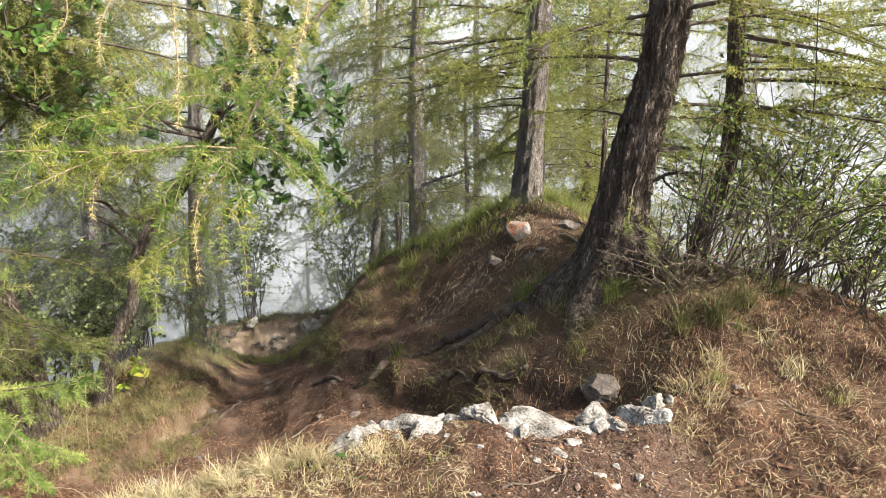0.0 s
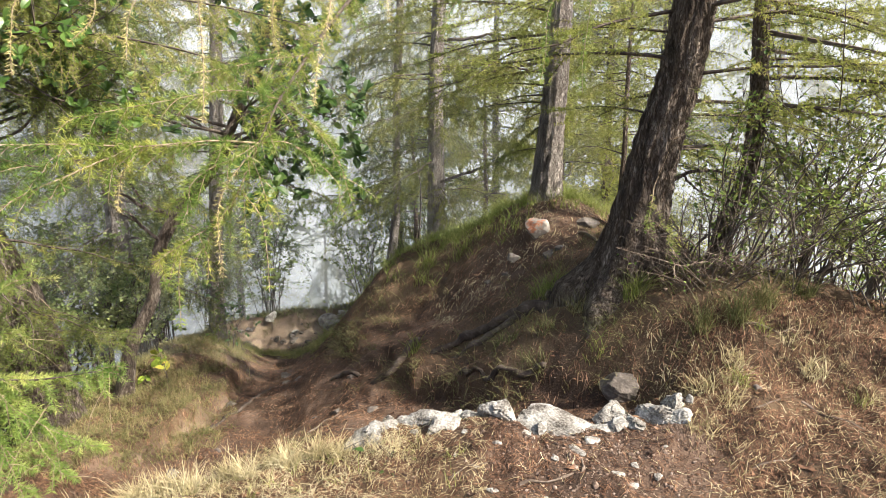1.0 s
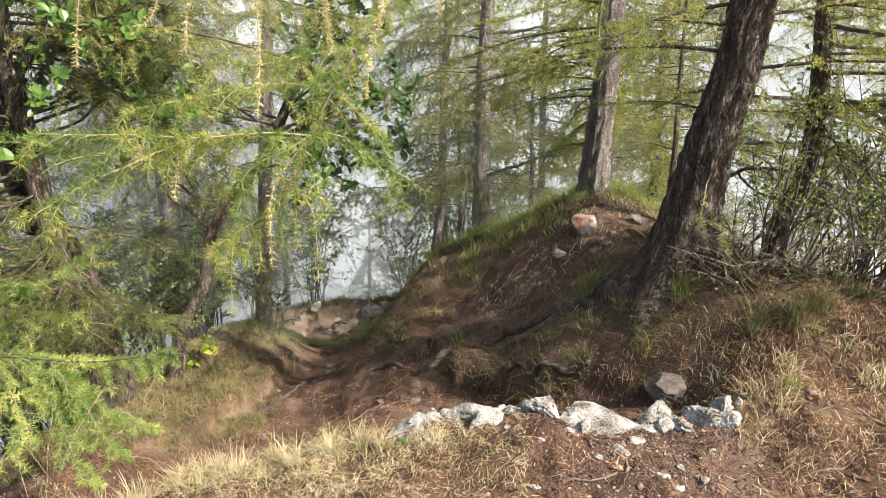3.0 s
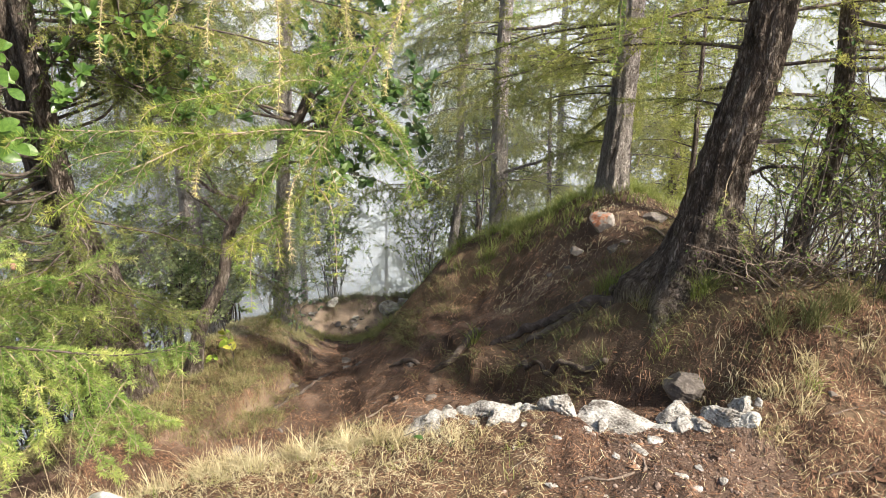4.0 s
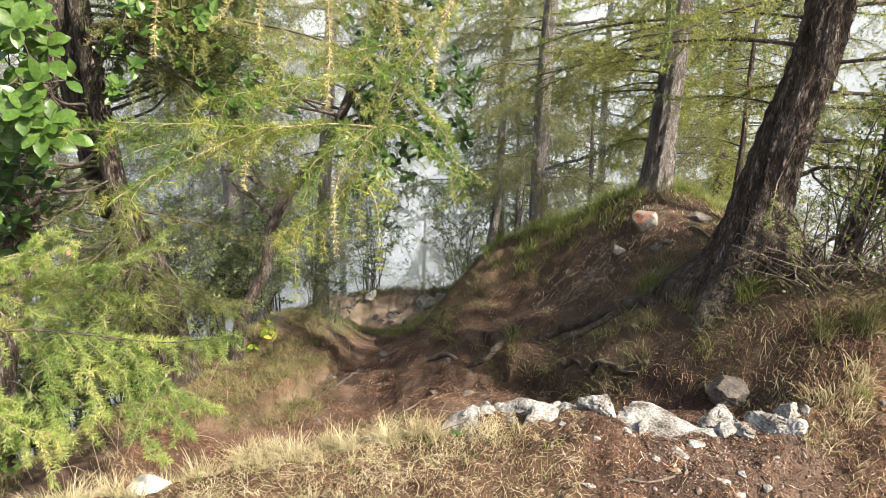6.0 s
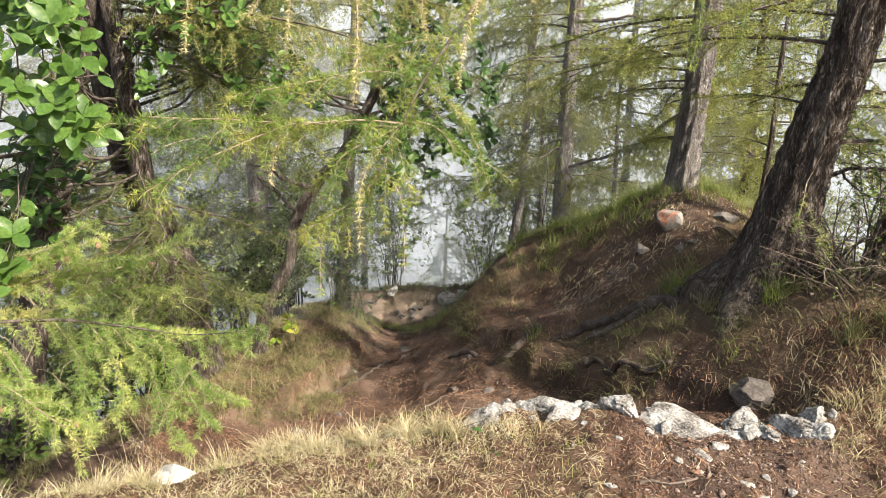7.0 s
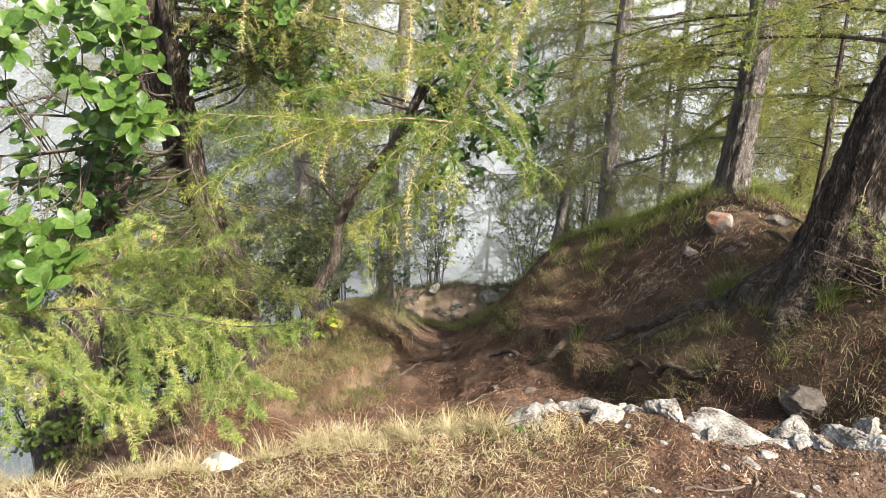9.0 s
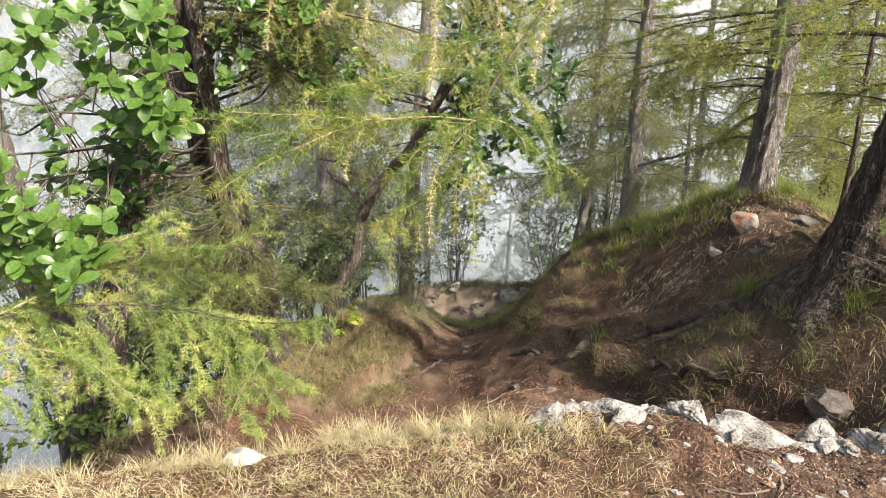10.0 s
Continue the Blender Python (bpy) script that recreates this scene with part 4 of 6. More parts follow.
# ---- larch foliage ----
NEEDLES = material("larch_needles", [(0.28, (0.07, 0.14, 0.03)), (0.46, (0.17, 0.25, 0.05)), (0.6, (0.37, 0.4, 0.085)), (0.78, (0.66, 0.54, 0.15))], 6, 30, 0.55, 0, by_piece=0.1, through_light=0.45)
FRESH_NEEDLES = material("fresh_larch_needles", [(0.27, (0.12, 0.23, 0.05)), (0.46, (0.3, 0.4, 0.1)), (0.62, (0.6, 0.6, 0.2)), (0.8, (0.76, 0.63, 0.28))], 4, 30, 0.5, 0, by_piece=0.13, through_light=0.5)
YELLOW_NEEDLES = material("yellowed_larch_needles", [(0.25, (0.4, 0.38, 0.11)), (0.5, (0.62, 0.55, 0.22)), (0.8, (0.78, 0.68, 0.36))], 6, 30, 0.55, 0, by_piece=0.12, through_light=0.45)
DULL_NEEDLES = material("dull_larch_needles", [(0.2, (0.07, 0.11, 0.03)), (0.5, (0.15, 0.19, 0.045)), (0.8, (0.3, 0.28, 0.07))], 3, 30, 0.6, 0, by_piece=0.15, through_light=0.4)
TWIG_BARK = material("larch_twig", [(0.25, (0.1, 0.075, 0.05)), (0.5, (0.26, 0.2, 0.13)), (0.75, (0.42, 0.34, 0.23))], 20, 90, 0.9, 0.2, by_piece=0.1)
LIMB_BARK = material("limb_bark", [(0.25, (0.035, 0.027, 0.023)), (0.5, (0.09, 0.07, 0.058)), (0.75, (0.2, 0.165, 0.14))], 18, 80, 0.95, 0.5)


def needle_mesh(rng, p, axis, k, length, width, slim=False):
    """k needles round each short shoot at p, as slim diamonds."""
    n = len(p)
    p, axis = np.repeat(p, k, 0), np.repeat(axis, k, 0)
    r = rng.normal(size=p.shape)
    r -= axis * np.sum(r * axis, 1, keepdims=True)
    r /= np.linalg.norm(r, axis=1, keepdims=True) + 1e-9
    phi = rng.uniform(0.6, 1.5, (n * k, 1))
    d = axis * np.cos(phi) + r * np.sin(phi)
    l = length * rng.uniform(0.65, 1.1, (n * k, 1))
    s = np.cross(d, rng.normal(size=p.shape))
    s *= width / 2 / (np.linalg.norm(s, axis=1, keepdims=True) + 1e-9)
    if slim:
        i = (3 * np.arange(n * k)).tolist()
        return np.stack([p - s, p + s, p + d * l], 1).reshape(-1, 3), [(a, a + 1, a + 2) for a in i]
    m = p + d * l * 0.45
    v = np.stack([p, m + s, p + d * l, m - s], 1)
    i = (4 * np.arange(n * k)).tolist()
    return v.reshape(-1, 3), [(a, a + 1, a + 2, a + 3) for a in i]


def along(line, step):
    """Points and directions at even steps along a line."""
    line = np.asarray(line)
    seg = np.linalg.norm(np.diff(line, axis=0), axis=1)
    s = np.concatenate([[0], np.cumsum(seg)])
    q = np.arange(step * 0.5, s[-1], step)
    p = np.stack([np.interp(q, s, line[:, i]) for i in range(3)], -1)
    t = np.gradient(line, axis=0)
    d = np.stack([np.interp(q, s, t[:, i]) for i in range(3)], -1)
    return p, d / (np.linalg.norm(d, axis=1, keepdims=True) + 1e-9), s[-1]


class Spray:
    """Gathers the wood and needles of one branch."""
    def __init__(self, seed):
        self.rng = np.random.default_rng(seed)
        self.v, self.f, self.p, self.d, self.lv, self.lf = [], [], [], [], [], []
        self.rings, self.limb_rings = [], []

    def shoot(self, pts, r0, r1, tufts=0.02, bare=0.0, sides=4, n=None, limb=False):
        line = smooth_line(pts, n or max(4, int(6 * len(pts))))
        tube(self.lv if limb else self.v, self.lf if limb else self.f, line, np.linspace(r0, r1, len(line)), sides, None, self.limb_rings if limb else self.rings)
        if tufts:
            p, d, length = along(line, tufts)
            k = int(bare * len(p))
            self.p.append(p[k:] + self.rng.normal(0, 0.002, p[k:].shape))
            self.d.append(d[k:])
        return line

    def twigs(self, line, gap, length, tufts, droop=0.5, start=0.1, width=0.9, r=0.0016):
        """Side twigs, left and right in turn."""
        rng = self.rng
        p, d, total = along(line, gap)
        side, made = 1, []
        for i, (a, t) in enumerate(zip(p, d)):
            u = (i + 0.5) / len(p)
            if u < start:
                continue
            side = -side
            flat = np.cross(t, (0, 0, 1.0))
            flat /= np.linalg.norm(flat) + 1e-6
            l = length * rng.uniform(0.45, 1.15) * (1.1 - 0.55 * u)
            w = t * rng.uniform(0.5, 1.0) + flat * side * width * rng.uniform(0.5, 1.1) + rng.normal(0, 0.25, 3)
            w /= np.linalg.norm(w)
            fall = droop * rng.uniform(0.4, 1.4)
            e1 = a + w * l * 0.5 + np.array([0, 0, -0.18 * fall * l])
            e2 = a + w * l * 0.9 + np.array([0, 0, -0.65 * fall * l])
            made.append(self.shoot([a, e1, e2], r, r * 0.5, tufts, 0.05, 3, 4))
        return made

    def meshes(self, k, length, width, slim=False):
        p, d = np.concatenate(self.p), np.concatenate(self.d)
        return (self.v, self.f), needle_mesh(self.rng, p, d, k, length, width, slim)

    def attach(self, tree, needles, k, length, width, bark=None, name="branch", label=""):
        (v, f), (nv, nf) = self.meshes(k, length, width)
        o = np.array(tree.location) if tree else np.zeros(3)
        if self.lv:
            b = part(name, (np.array(self.lv) - o).tolist(), self.lf, LIMB_BARK, tree, label, True)
            part("twig_spray", (np.array(v) - o).tolist(), f, TWIG_BARK, b)
        else:
            b = part(name, (np.array(v) - o).tolist(), f, bark or TWIG_BARK, tree, label)
        part("needles", (nv - o).tolist(), nf, needles, b)
        return b


def branch_kind(seed, length, layered, needles, coarse=False):
    """One branch along +x for trees some metres off: limb, side twigs and needles."""
    s = Spray(seed)
    rng = s.rng
    n = 6
    u = np.linspace(0, 1, n)
    sag = rng.uniform(0.05, 0.2) if layered else rng.uniform(0.25, 0.45)
    pts = np.stack([length * u, 0.06 * length * rng.normal(size=n) * u, length * (0.06 * u - sag * u ** 1.8) + 0.02 * rng.normal(size=n) * u], -1)
    line = s.shoot(pts, 0.008 * length + 0.002, 0.0018, 0.035, 0.35, 5, 8 if coarse else 16)
    step = 0.042 if coarse else 0.021
    s.twigs(line, 0.06 if coarse else 0.05, 0.42 * length, step, 0.25 if layered else 0.7, 0.12, 1.0, 0.0018)
    if not layered:
        p, d, _ = along(line, 0.07)
        for a in p[3:]:
            l = rng.uniform(0.1, 0.34)
            s.shoot([a, a + np.array([rng.normal(0, 0.03), rng.normal(0, 0.03), -l * 0.5]), a + np.array([rng.normal(0, 0.05), rng.normal(0, 0.05), -l])], 0.0014, 0.0008, step, 0.1, 3, 3 if coarse else 4)
    if coarse:
        return s.meshes(5, 0.046, 0.0095, True)
    return s.meshes(6, 0.03, 0.0055, True)


def branch_set(kinds, needles, bark, coarse=False):
    out = []
    for seed, length, layered in kinds:
        (v, f), (nv, nf) = branch_kind(seed, length, layered, needles, coarse)
        wood = bpy.data.meshes.new("branch")
        wood.from_pydata([tuple(x) for x in v], [], f)
        wood.materials.append(bark)
        leaf = bpy.data.meshes.new("needles")
        leaf.from_pydata(nv.tolist(), [], nf)
        leaf.materials.append(needles)
        out.append((wood, leaf, length))
    return out


MUTED_NEEDLES = material("muted_larch_needles", [(0.25, (0.15, 0.2, 0.045)), (0.5, (0.3, 0.33, 0.08)), (0.7, (0.47, 0.45, 0.13)), (0.88, (0.62, 0.5, 0.18))], 3, 30, 0.6, 0, by_piece=0.13, through_light=0.52)
HANGING = branch_set([(1, 1.1, False), (2, 1.3, False), (3, 0.9, False)], MUTED_NEEDLES, LIMB_BARK)
LAYERED = branch_set([(4, 1.2, True), (5, 1.4, True), (6, 1.0, True)], MUTED_NEEDLES, LIMB_BARK)
DULL = branch_set([(7, 1.2, True), (8, 1.2, False), (9, 1.0, False)], DULL_NEEDLES, LIMB_BARK)

FAR_DULL = branch_set([(17, 1.2, True), (18, 1.2, False), (19, 1.0, False)], DULL_NEEDLES, LIMB_BARK, True)
FAR_BRIGHT = branch_set([(21, 1.2, True), (22, 1.2, False), (23, 1.0, False)], MUTED_NEEDLES, LIMB_BARK, True)


def dress(key, kinds, count, z0, z1, reach, seed, heading=None, fan=180, tilt=(-12, 10)):
    """Hangs count branches on a tree's trunk between the heights z0 and z1; heading and fan: degrees of the compass they point to."""
    tree, pts, radii = TREES[key]
    rng = np.random.default_rng(seed)
    for i in range(count):
        z = z0 + (z1 - z0) * (i + rng.uniform(0, 1)) / count
        x, y = np.interp(z, pts[:, 2], pts[:, 0]), np.interp(z, pts[:, 2], pts[:, 1])
        a = rng.uniform(0, 360) if heading is None else heading + rng.uniform(-fan, fan)
        wood, leaf, length = kinds[rng.integers(len(kinds))]
        s = rng.uniform(*reach) / length
        b = new("branch", wood)
        b.parent = tree
        o = tree.location
        b.matrix_basis = pose(x - o.x, y - o.y, z - o.z, rng.uniform(-15, 15), -rng.uniform(*tilt), a) @ Matrix.Diagonal((s, s * rng.choice((-1, 1)), s, 1))
        n = new("needles", leaf)
        n.parent = b


# crowns, low branches first; headings are degrees from +x towards +y
dress("A", LAYERED, 10, 0.9, 2.3, (0.9, 1.5), 1, -5, 50)
dress("A", LAYERED, 9, 1.1, 2.3, (0.8, 1.3), 2, 145, 45)
dress("A", FAR_BRIGHT, 12, 2.4, 9.0, (0.8, 1.7), 3)
dress("B", LAYERED, 10, 0.9, 2.3, (0.8, 1.3), 4, 165, 60)
dress("B", HANGING, 12, 1.0, 2.3, (0.8, 1.2), 5, 120, 50)
dress("B", FAR_BRIGHT, 12, 2.4, 9.0, (0.8, 1.6), 6, 163, 105)
dress("C", HANGING, 22, 0.65, 1.9, (0.7, 1.2), 7, 115, 95)
dress("C", FAR_BRIGHT, 12, 2.0, 8.5, (0.6, 1.3), 8, 163, 105)
dress("F", DULL, 34, -0.5, 1.7, (0.6, 1.2), 9, 110, 120)
dress("F", FAR_DULL, 8, 1.7, 6.5, (0.4, 1.1), 10)
dress("G", LAYERED, 13, 1.1, 2.2, (0.7, 1.5), 11, 0, 60)
dress("G", FAR_BRIGHT, 7, 2.3, 6.2, (0.5, 1.2), 12)
dress("D", DULL, 16, 0.0, 1.7, (0.6, 1.2), 13)
dress("D", FAR_DULL, 9, 1.8, 7.5, (0.5, 1.2), 14)
dress("N", DULL, 30, -0.6, 1.8, (0.7, 1.3), 15)
dress("N", FAR_DULL, 10, 1.8, 8.5, (0.6, 1.4), 16)
dress("B", HANGING, 8, 0.5, 1.1, (0.5, 0.9), 25, 110, 45, (-25, 0))
dress("C", HANGING, 20, -0.35, 0.75, (0.5, 0.95), 26, 30, 150, (-20, 5))
dress("G", HANGING, 9, 0.75, 1.3, (0.4, 0.75), 27, -50, 60, (-25, 0))
dress("L", HANGING, 5, 1.6, 2.3, (0.6, 1.0), 17, 120, 50)
dress("L", FAR_BRIGHT, 11, 2.3, 8.5, (0.7, 1.5), 18)



def bare_branch(key, lines, r):
    """A dead limb without needles: lines of points, the first from the trunk."""
    tree = TREES[key][0]
    v, f, rings = [], [], []
    for i, pts in enumerate(lines):
        line = smooth_line(pts, 18)
        line[2:] += 0.012 * np.stack([wobble(line[2:, 0], line[2:, 1], 0.07, i), 0 * line[2:, 0], wobble(line[2:, 1], line[2:, 0], 0.06, i + 3)], -1)
        tube(v, f, line, np.linspace(r, r * 0.3, 18) * (1 if i == 0 else 0.5), 7, None, rings)
    part("bare_branch", (np.array(v) - np.array(tree.location)).tolist(), f, BARK, tree, "bare dead branch", True)


bare_branch("C", [[(-0.24, 7.0, 1.44), (0.09, 6.95, 1.47), (0.3, 6.91, 1.5), (0.44, 6.78, 1.42), (0.59, 6.67, 1.41)], [(0.09, 6.95, 1.47), (0.14, 6.9, 1.36), (0.2, 6.88, 1.22)]], 0.018)
bare_branch("C", [[(-0.26, 7.0, 1.15), (-0.08, 7.0, 1.19), (0.12, 6.91, 1.19)]], 0.014)
bare_branch("C", [[(-0.26, 6.98, 0.02), (0.03, 6.72, 0.17), (0.31, 6.52, 0.32), (0.51, 6.33, 0.38), (0.63, 6.24, 0.43)], [(0.31, 6.53, 0.33), (0.41, 6.41, 0.29), (0.51, 6.28, 0.2)]], 0.018)
bare_branch("A", [[(1.04, 3.66, 0.72), (1.2, 3.69, 0.82), (1.32, 3.7, 0.84), (1.5, 3.74, 0.82)], [(1.2, 3.69, 0.82), (1.3, 3.66, 0.72), (1.42, 3.62, 0.7)]], 0.014)
bare_branch("E", [[(-1.99, 4.58, 0.32), (-2.14, 4.44, 0.4), (-2.23, 4.35, 0.5), (-2.34, 4.23, 0.56)], [(-2.14, 4.44, 0.4), (-2.24, 4.4, 0.62), (-2.3, 4.36, 0.8)]], 0.018)
bare_branch("E", [[(-2.1, 4.53, 0.1), (-2.21, 4.4, 0.33), (-2.3, 4.3, 0.45)], [(-2.2, 4.42, 0.3), (-2.33, 4.45, 0.36), (-2.42, 4.46, 0.5)]], 0.014)

trunk_tree("H", [(3.0, 3.9, -0.5), (2.98, 3.9, 1.0), (3.0, 3.9, 2.0)], 0.07, 0.05, 7, "larch standing to the side beyond the bush", sides=16)
dress("H", LAYERED, 8, 1.15, 1.9, (0.8, 1.4), 19, 185, 45)
dress("H", FAR_BRIGHT, 7, 4.0, 6.7, (0.5, 1.2), 20)
# larches further down the slope, in thinner light
for k, (x, y, top, n) in enumerate([(-4.6, 8.6, 6.5, 75), (-3.4, 9.6, 5.5, 70), (-1.0, 10.2, 5.5, 60), (0.4, 8.6, 6.0, 70), (1.6, 7.7, 6.0, 80), (2.2, 7.8, 5.5, 70), (3.6, 8.0, 5.0, 50), (5.2, 7.0, 5.0, 50), (-5.4, 6.4, 6.5, 80), (-6.6, 4.2, 6.5, 30), (-4.2, 7.2, 6.0, 70), (-6.0, 2.6, 6.5, 30)]):
    zb = float(land(x, y))
    key = "S%d" % k
    trunk_tree(key, [(x, y, zb), (x + 0.05, y, zb + 1.5), (x + 0.02, y + 0.05, zb + 3)], 0.06, 0.04, top, "larch standing further down the misty slope", sides=14, flare=0.2)
    dress(key, FAR_DULL if x < 0 else FAR_BRIGHT, n, max(zb + 1.2, -1.6), 2.2, (0.7, 1.4), 40 + k)
    dress(key, FAR_DULL, 7, 2.3, top - 0.3, (0.5, 1.1), 60 + k)

# low young larches just beyond the crest
for k, (x, y, h) in enumerate([(0.25, 7.4, 2.4), (0.95, 6.6, 2.2), (1.45, 6.2, 2.2), (-0.55, 7.7, 2.2)]):
    zb = float(land(x, y))
    trunk_tree("Y%d" % k, [(x, y, zb), (x + 0.02, y, zb + 0.8), (x, y, zb + 1.5)], 0.03, 0.02, zb + h, "low young larch just beyond the crest", sides=10, flare=0.1)
    dress("Y%d" % k, HANGING, 16, zb + 0.4, zb + h - 0.3, (0.4, 0.75), 160 + k, None, 180, (-10, 15))

# young larches on the valley side, only their tops showing through the mist
for k, (x, y, top) in enumerate([(-2.7, 12.6, -1.9), (-3.7, 12.0, -1.6), (-1.9, 13.4, -2.3), (-4.6, 11.4, -1.4)]):
    zb = float(land(x, y))
    trunk_tree("V%d" % k, [(x, y, zb), (x, y, zb + 1.5), (x + 0.03, y, zb + 2.4)], 0.05, 0.03, top, "young larch in the mist of the valley side", sides=10, flare=0.1)
    dress("V%d" % k, FAR_DULL, 40, zb + 1.0, top - 0.15, (0.35, 0.8), 140 + k)

# the branch that hangs close over the path, from the upright larch on the ridge
b = Spray(101)
near = lambda *pts, r=0.0024, t=0.02, bare=0.0: b.shoot(pts, r, r * 0.45, t, bare, 6)
limb = b.shoot([(0.71, 5.3, 2.72), (0.35, 4.5, 2.55), (-0.08, 3.6, 2.18), (-0.37, 2.97, 1.79), (-0.49, 2.76, 1.63), (-0.56, 2.52, 1.49), (-0.61, 2.28, 1.36), (-0.63, 2.07, 1.25)], 0.013, 0.0035, 0.03, 0.45, 8, 50, True)
b.twigs(limb, 0.03, 0.28, 0.02, 0.5, 0.6)
over = b.shoot([(-0.08, 3.6, 2.18), (-0.45, 2.7, 2.03), (-0.68, 1.9, 1.8), (-1.02, 1.97, 1.74)], 0.009, 0.003, 0.03, 0.3, 6, None, True)
b.twigs(over, 0.06, 0.2, 0.016, 0.6, 0.3)
SHOOTS = [near((-0.63, 2.07, 1.25), (-0.68, 2.0, 1.12), (-0.74, 2.01, 1.03), (-0.84, 1.95, 0.97), (-0.91, 1.86, 0.93), r=0.0035),
          near((-0.63, 2.07, 1.25), (-0.75, 1.98, 1.27), (-0.9, 1.88, 1.27), (-1.04, 1.79, 1.29), (-1.16, 1.72, 1.3), (-1.26, 1.67, 1.31), r=0.0035, t=0.02),
          near((-0.65, 2.06, 1.24), (-0.82, 1.96, 1.26), (-0.96, 1.86, 1.25), (-1.06, 1.75, 1.21), (-1.15, 1.68, 1.17), (-1.24, 1.6, 1.11), r=0.0035),
          near((-1.03, 1.78, 1.25), (-1.13, 1.74, 1.24), (-1.24, 1.72, 1.27), (-1.37, 1.66, 1.29)),
          near((-0.61, 2.28, 1.36), (-0.73, 2.15, 1.4), (-0.88, 2.04, 1.38), (-1.01, 1.94, 1.36), (-1.12, 1.89, 1.34)),
          near((-0.56, 2.52, 1.49), (-0.68, 2.42, 1.48), (-0.84, 2.25, 1.45), (-0.97, 2.21, 1.46)),
          near((-0.61, 2.28, 1.36), (-0.51, 2.29, 1.28), (-0.44, 2.28, 1.2), (-0.38, 2.23, 1.03)),
          near((-0.63, 2.07, 1.25), (-0.56, 2.14, 1.24), (-0.49, 2.14, 1.19), (-0.44, 2.15, 1.15)),
          near((-0.63, 2.07, 1.25), (-0.68, 1.98, 1.22), (-0.75, 1.9, 1.19), (-0.8, 1.86, 1.13))]
for s in SHOOTS:
    for w in b.twigs(s, 0.036, 0.19, 0.02, 0.6, 0.08)[::3]:
        b.twigs(w, 0.05, 0.07, 0.018, 0.8, 0.2)
near((-0.68, 2.0, 1.12), (-0.62, 1.99, 1.04), (-0.6, 1.96, 0.94), (-0.59, 1.92, 0.82), t=0.025)
near((-0.81, 1.97, 0.99), (-0.78, 1.95, 0.91), (-0.78, 1.92, 0.84))
near((-0.85, 1.95, 0.97), (-0.86, 1.91, 0.87), (-0.85, 1.86, 0.73))
b.attach(TREES["B"][0], NEEDLES, 20, 0.029, 0.002, label="low yellowing larch branch hanging over the path")

# yellowed shoots that hang straight down from it
b = Spray(105)
near((-0.45, 2.7, 2.03), (-0.4, 2.13, 1.65), (-0.43, 2.07, 1.51), (-0.44, 2.01, 1.37), t=0.01, bare=0.5)
near((-0.68, 1.9, 1.8), (-0.68, 1.83, 1.69), (-0.67, 1.79, 1.57), (-0.66, 1.75, 1.47), (-0.66, 1.71, 1.36), t=0.01, bare=0.35)
near((-0.8, 1.92, 1.78), (-0.84, 1.9, 1.7), (-0.88, 1.86, 1.62), (-0.88, 1.81, 1.51), t=0.01, bare=0.55)
near((-1.02, 1.97, 1.74), (-1.01, 1.93, 1.62), (-1.06, 1.88, 1.55), t=0.01, bare=0.4)
near((-0.55, 2.3, 1.92), (-0.56, 2.15, 1.72), (-0.57, 2.1, 1.6), (-0.55, 2.08, 1.5), t=0.01, bare=0.6)
near((-0.3, 2.95, 2.05), (-0.3, 2.8, 1.75), (-0.29, 2.75, 1.6), t=0.01, bare=0.5)
near((-0.92, 1.93, 1.76), (-1.2, 1.95, 1.68), (-1.24, 1.92, 1.58), (-1.25, 1.9, 1.46), t=0.01, bare=0.4)
near((-0.63, 2.07, 1.25), (-0.72, 1.97, 1.12), (-0.74, 1.95, 1.0), (-0.73, 1.93, 0.86), t=0.01, bare=0.2)
near((-0.9, 1.88, 1.27), (-0.95, 1.84, 1.2), (-0.97, 1.82, 1.1), t=0.01, bare=0.3)
b.attach(TREES["B"][0], YELLOW_NEEDLES, 9, 0.021, 0.0017, label="pale yellow hanging larch shoots")

# drooping shoots of the leaning larch, high over the ledge
b = Spray(102)
arm = b.shoot([(1.2, 3.56, 2.4), (0.8, 3.1, 2.05), (0.48, 2.88, 1.8), (0.2, 2.9, 1.82), (0.0, 2.96, 1.78)], 0.012, 0.003, 0.03, 0.3, 6, None, True)
b.twigs(arm, 0.07, 0.2, 0.018, 0.8, 0.3)
near((0.4, 2.87, 1.8), (0.37, 2.84, 1.72), (0.32, 2.8, 1.64), (0.31, 2.73, 1.49), (0.29, 2.69, 1.38), t=0.014)
near((0.52, 2.9, 1.82), (0.5, 2.88, 1.72), (0.48, 2.82, 1.59), (0.46, 2.77, 1.45), (0.46, 2.72, 1.34), t=0.014)
near((0.05, 2.95, 1.78), (0.02, 2.96, 1.73), (-0.06, 2.9, 1.65), (-0.09, 2.85, 1.54), t=0.014)
b.attach(TREES["A"][0], NEEDLES, 18, 0.027, 0.0022)

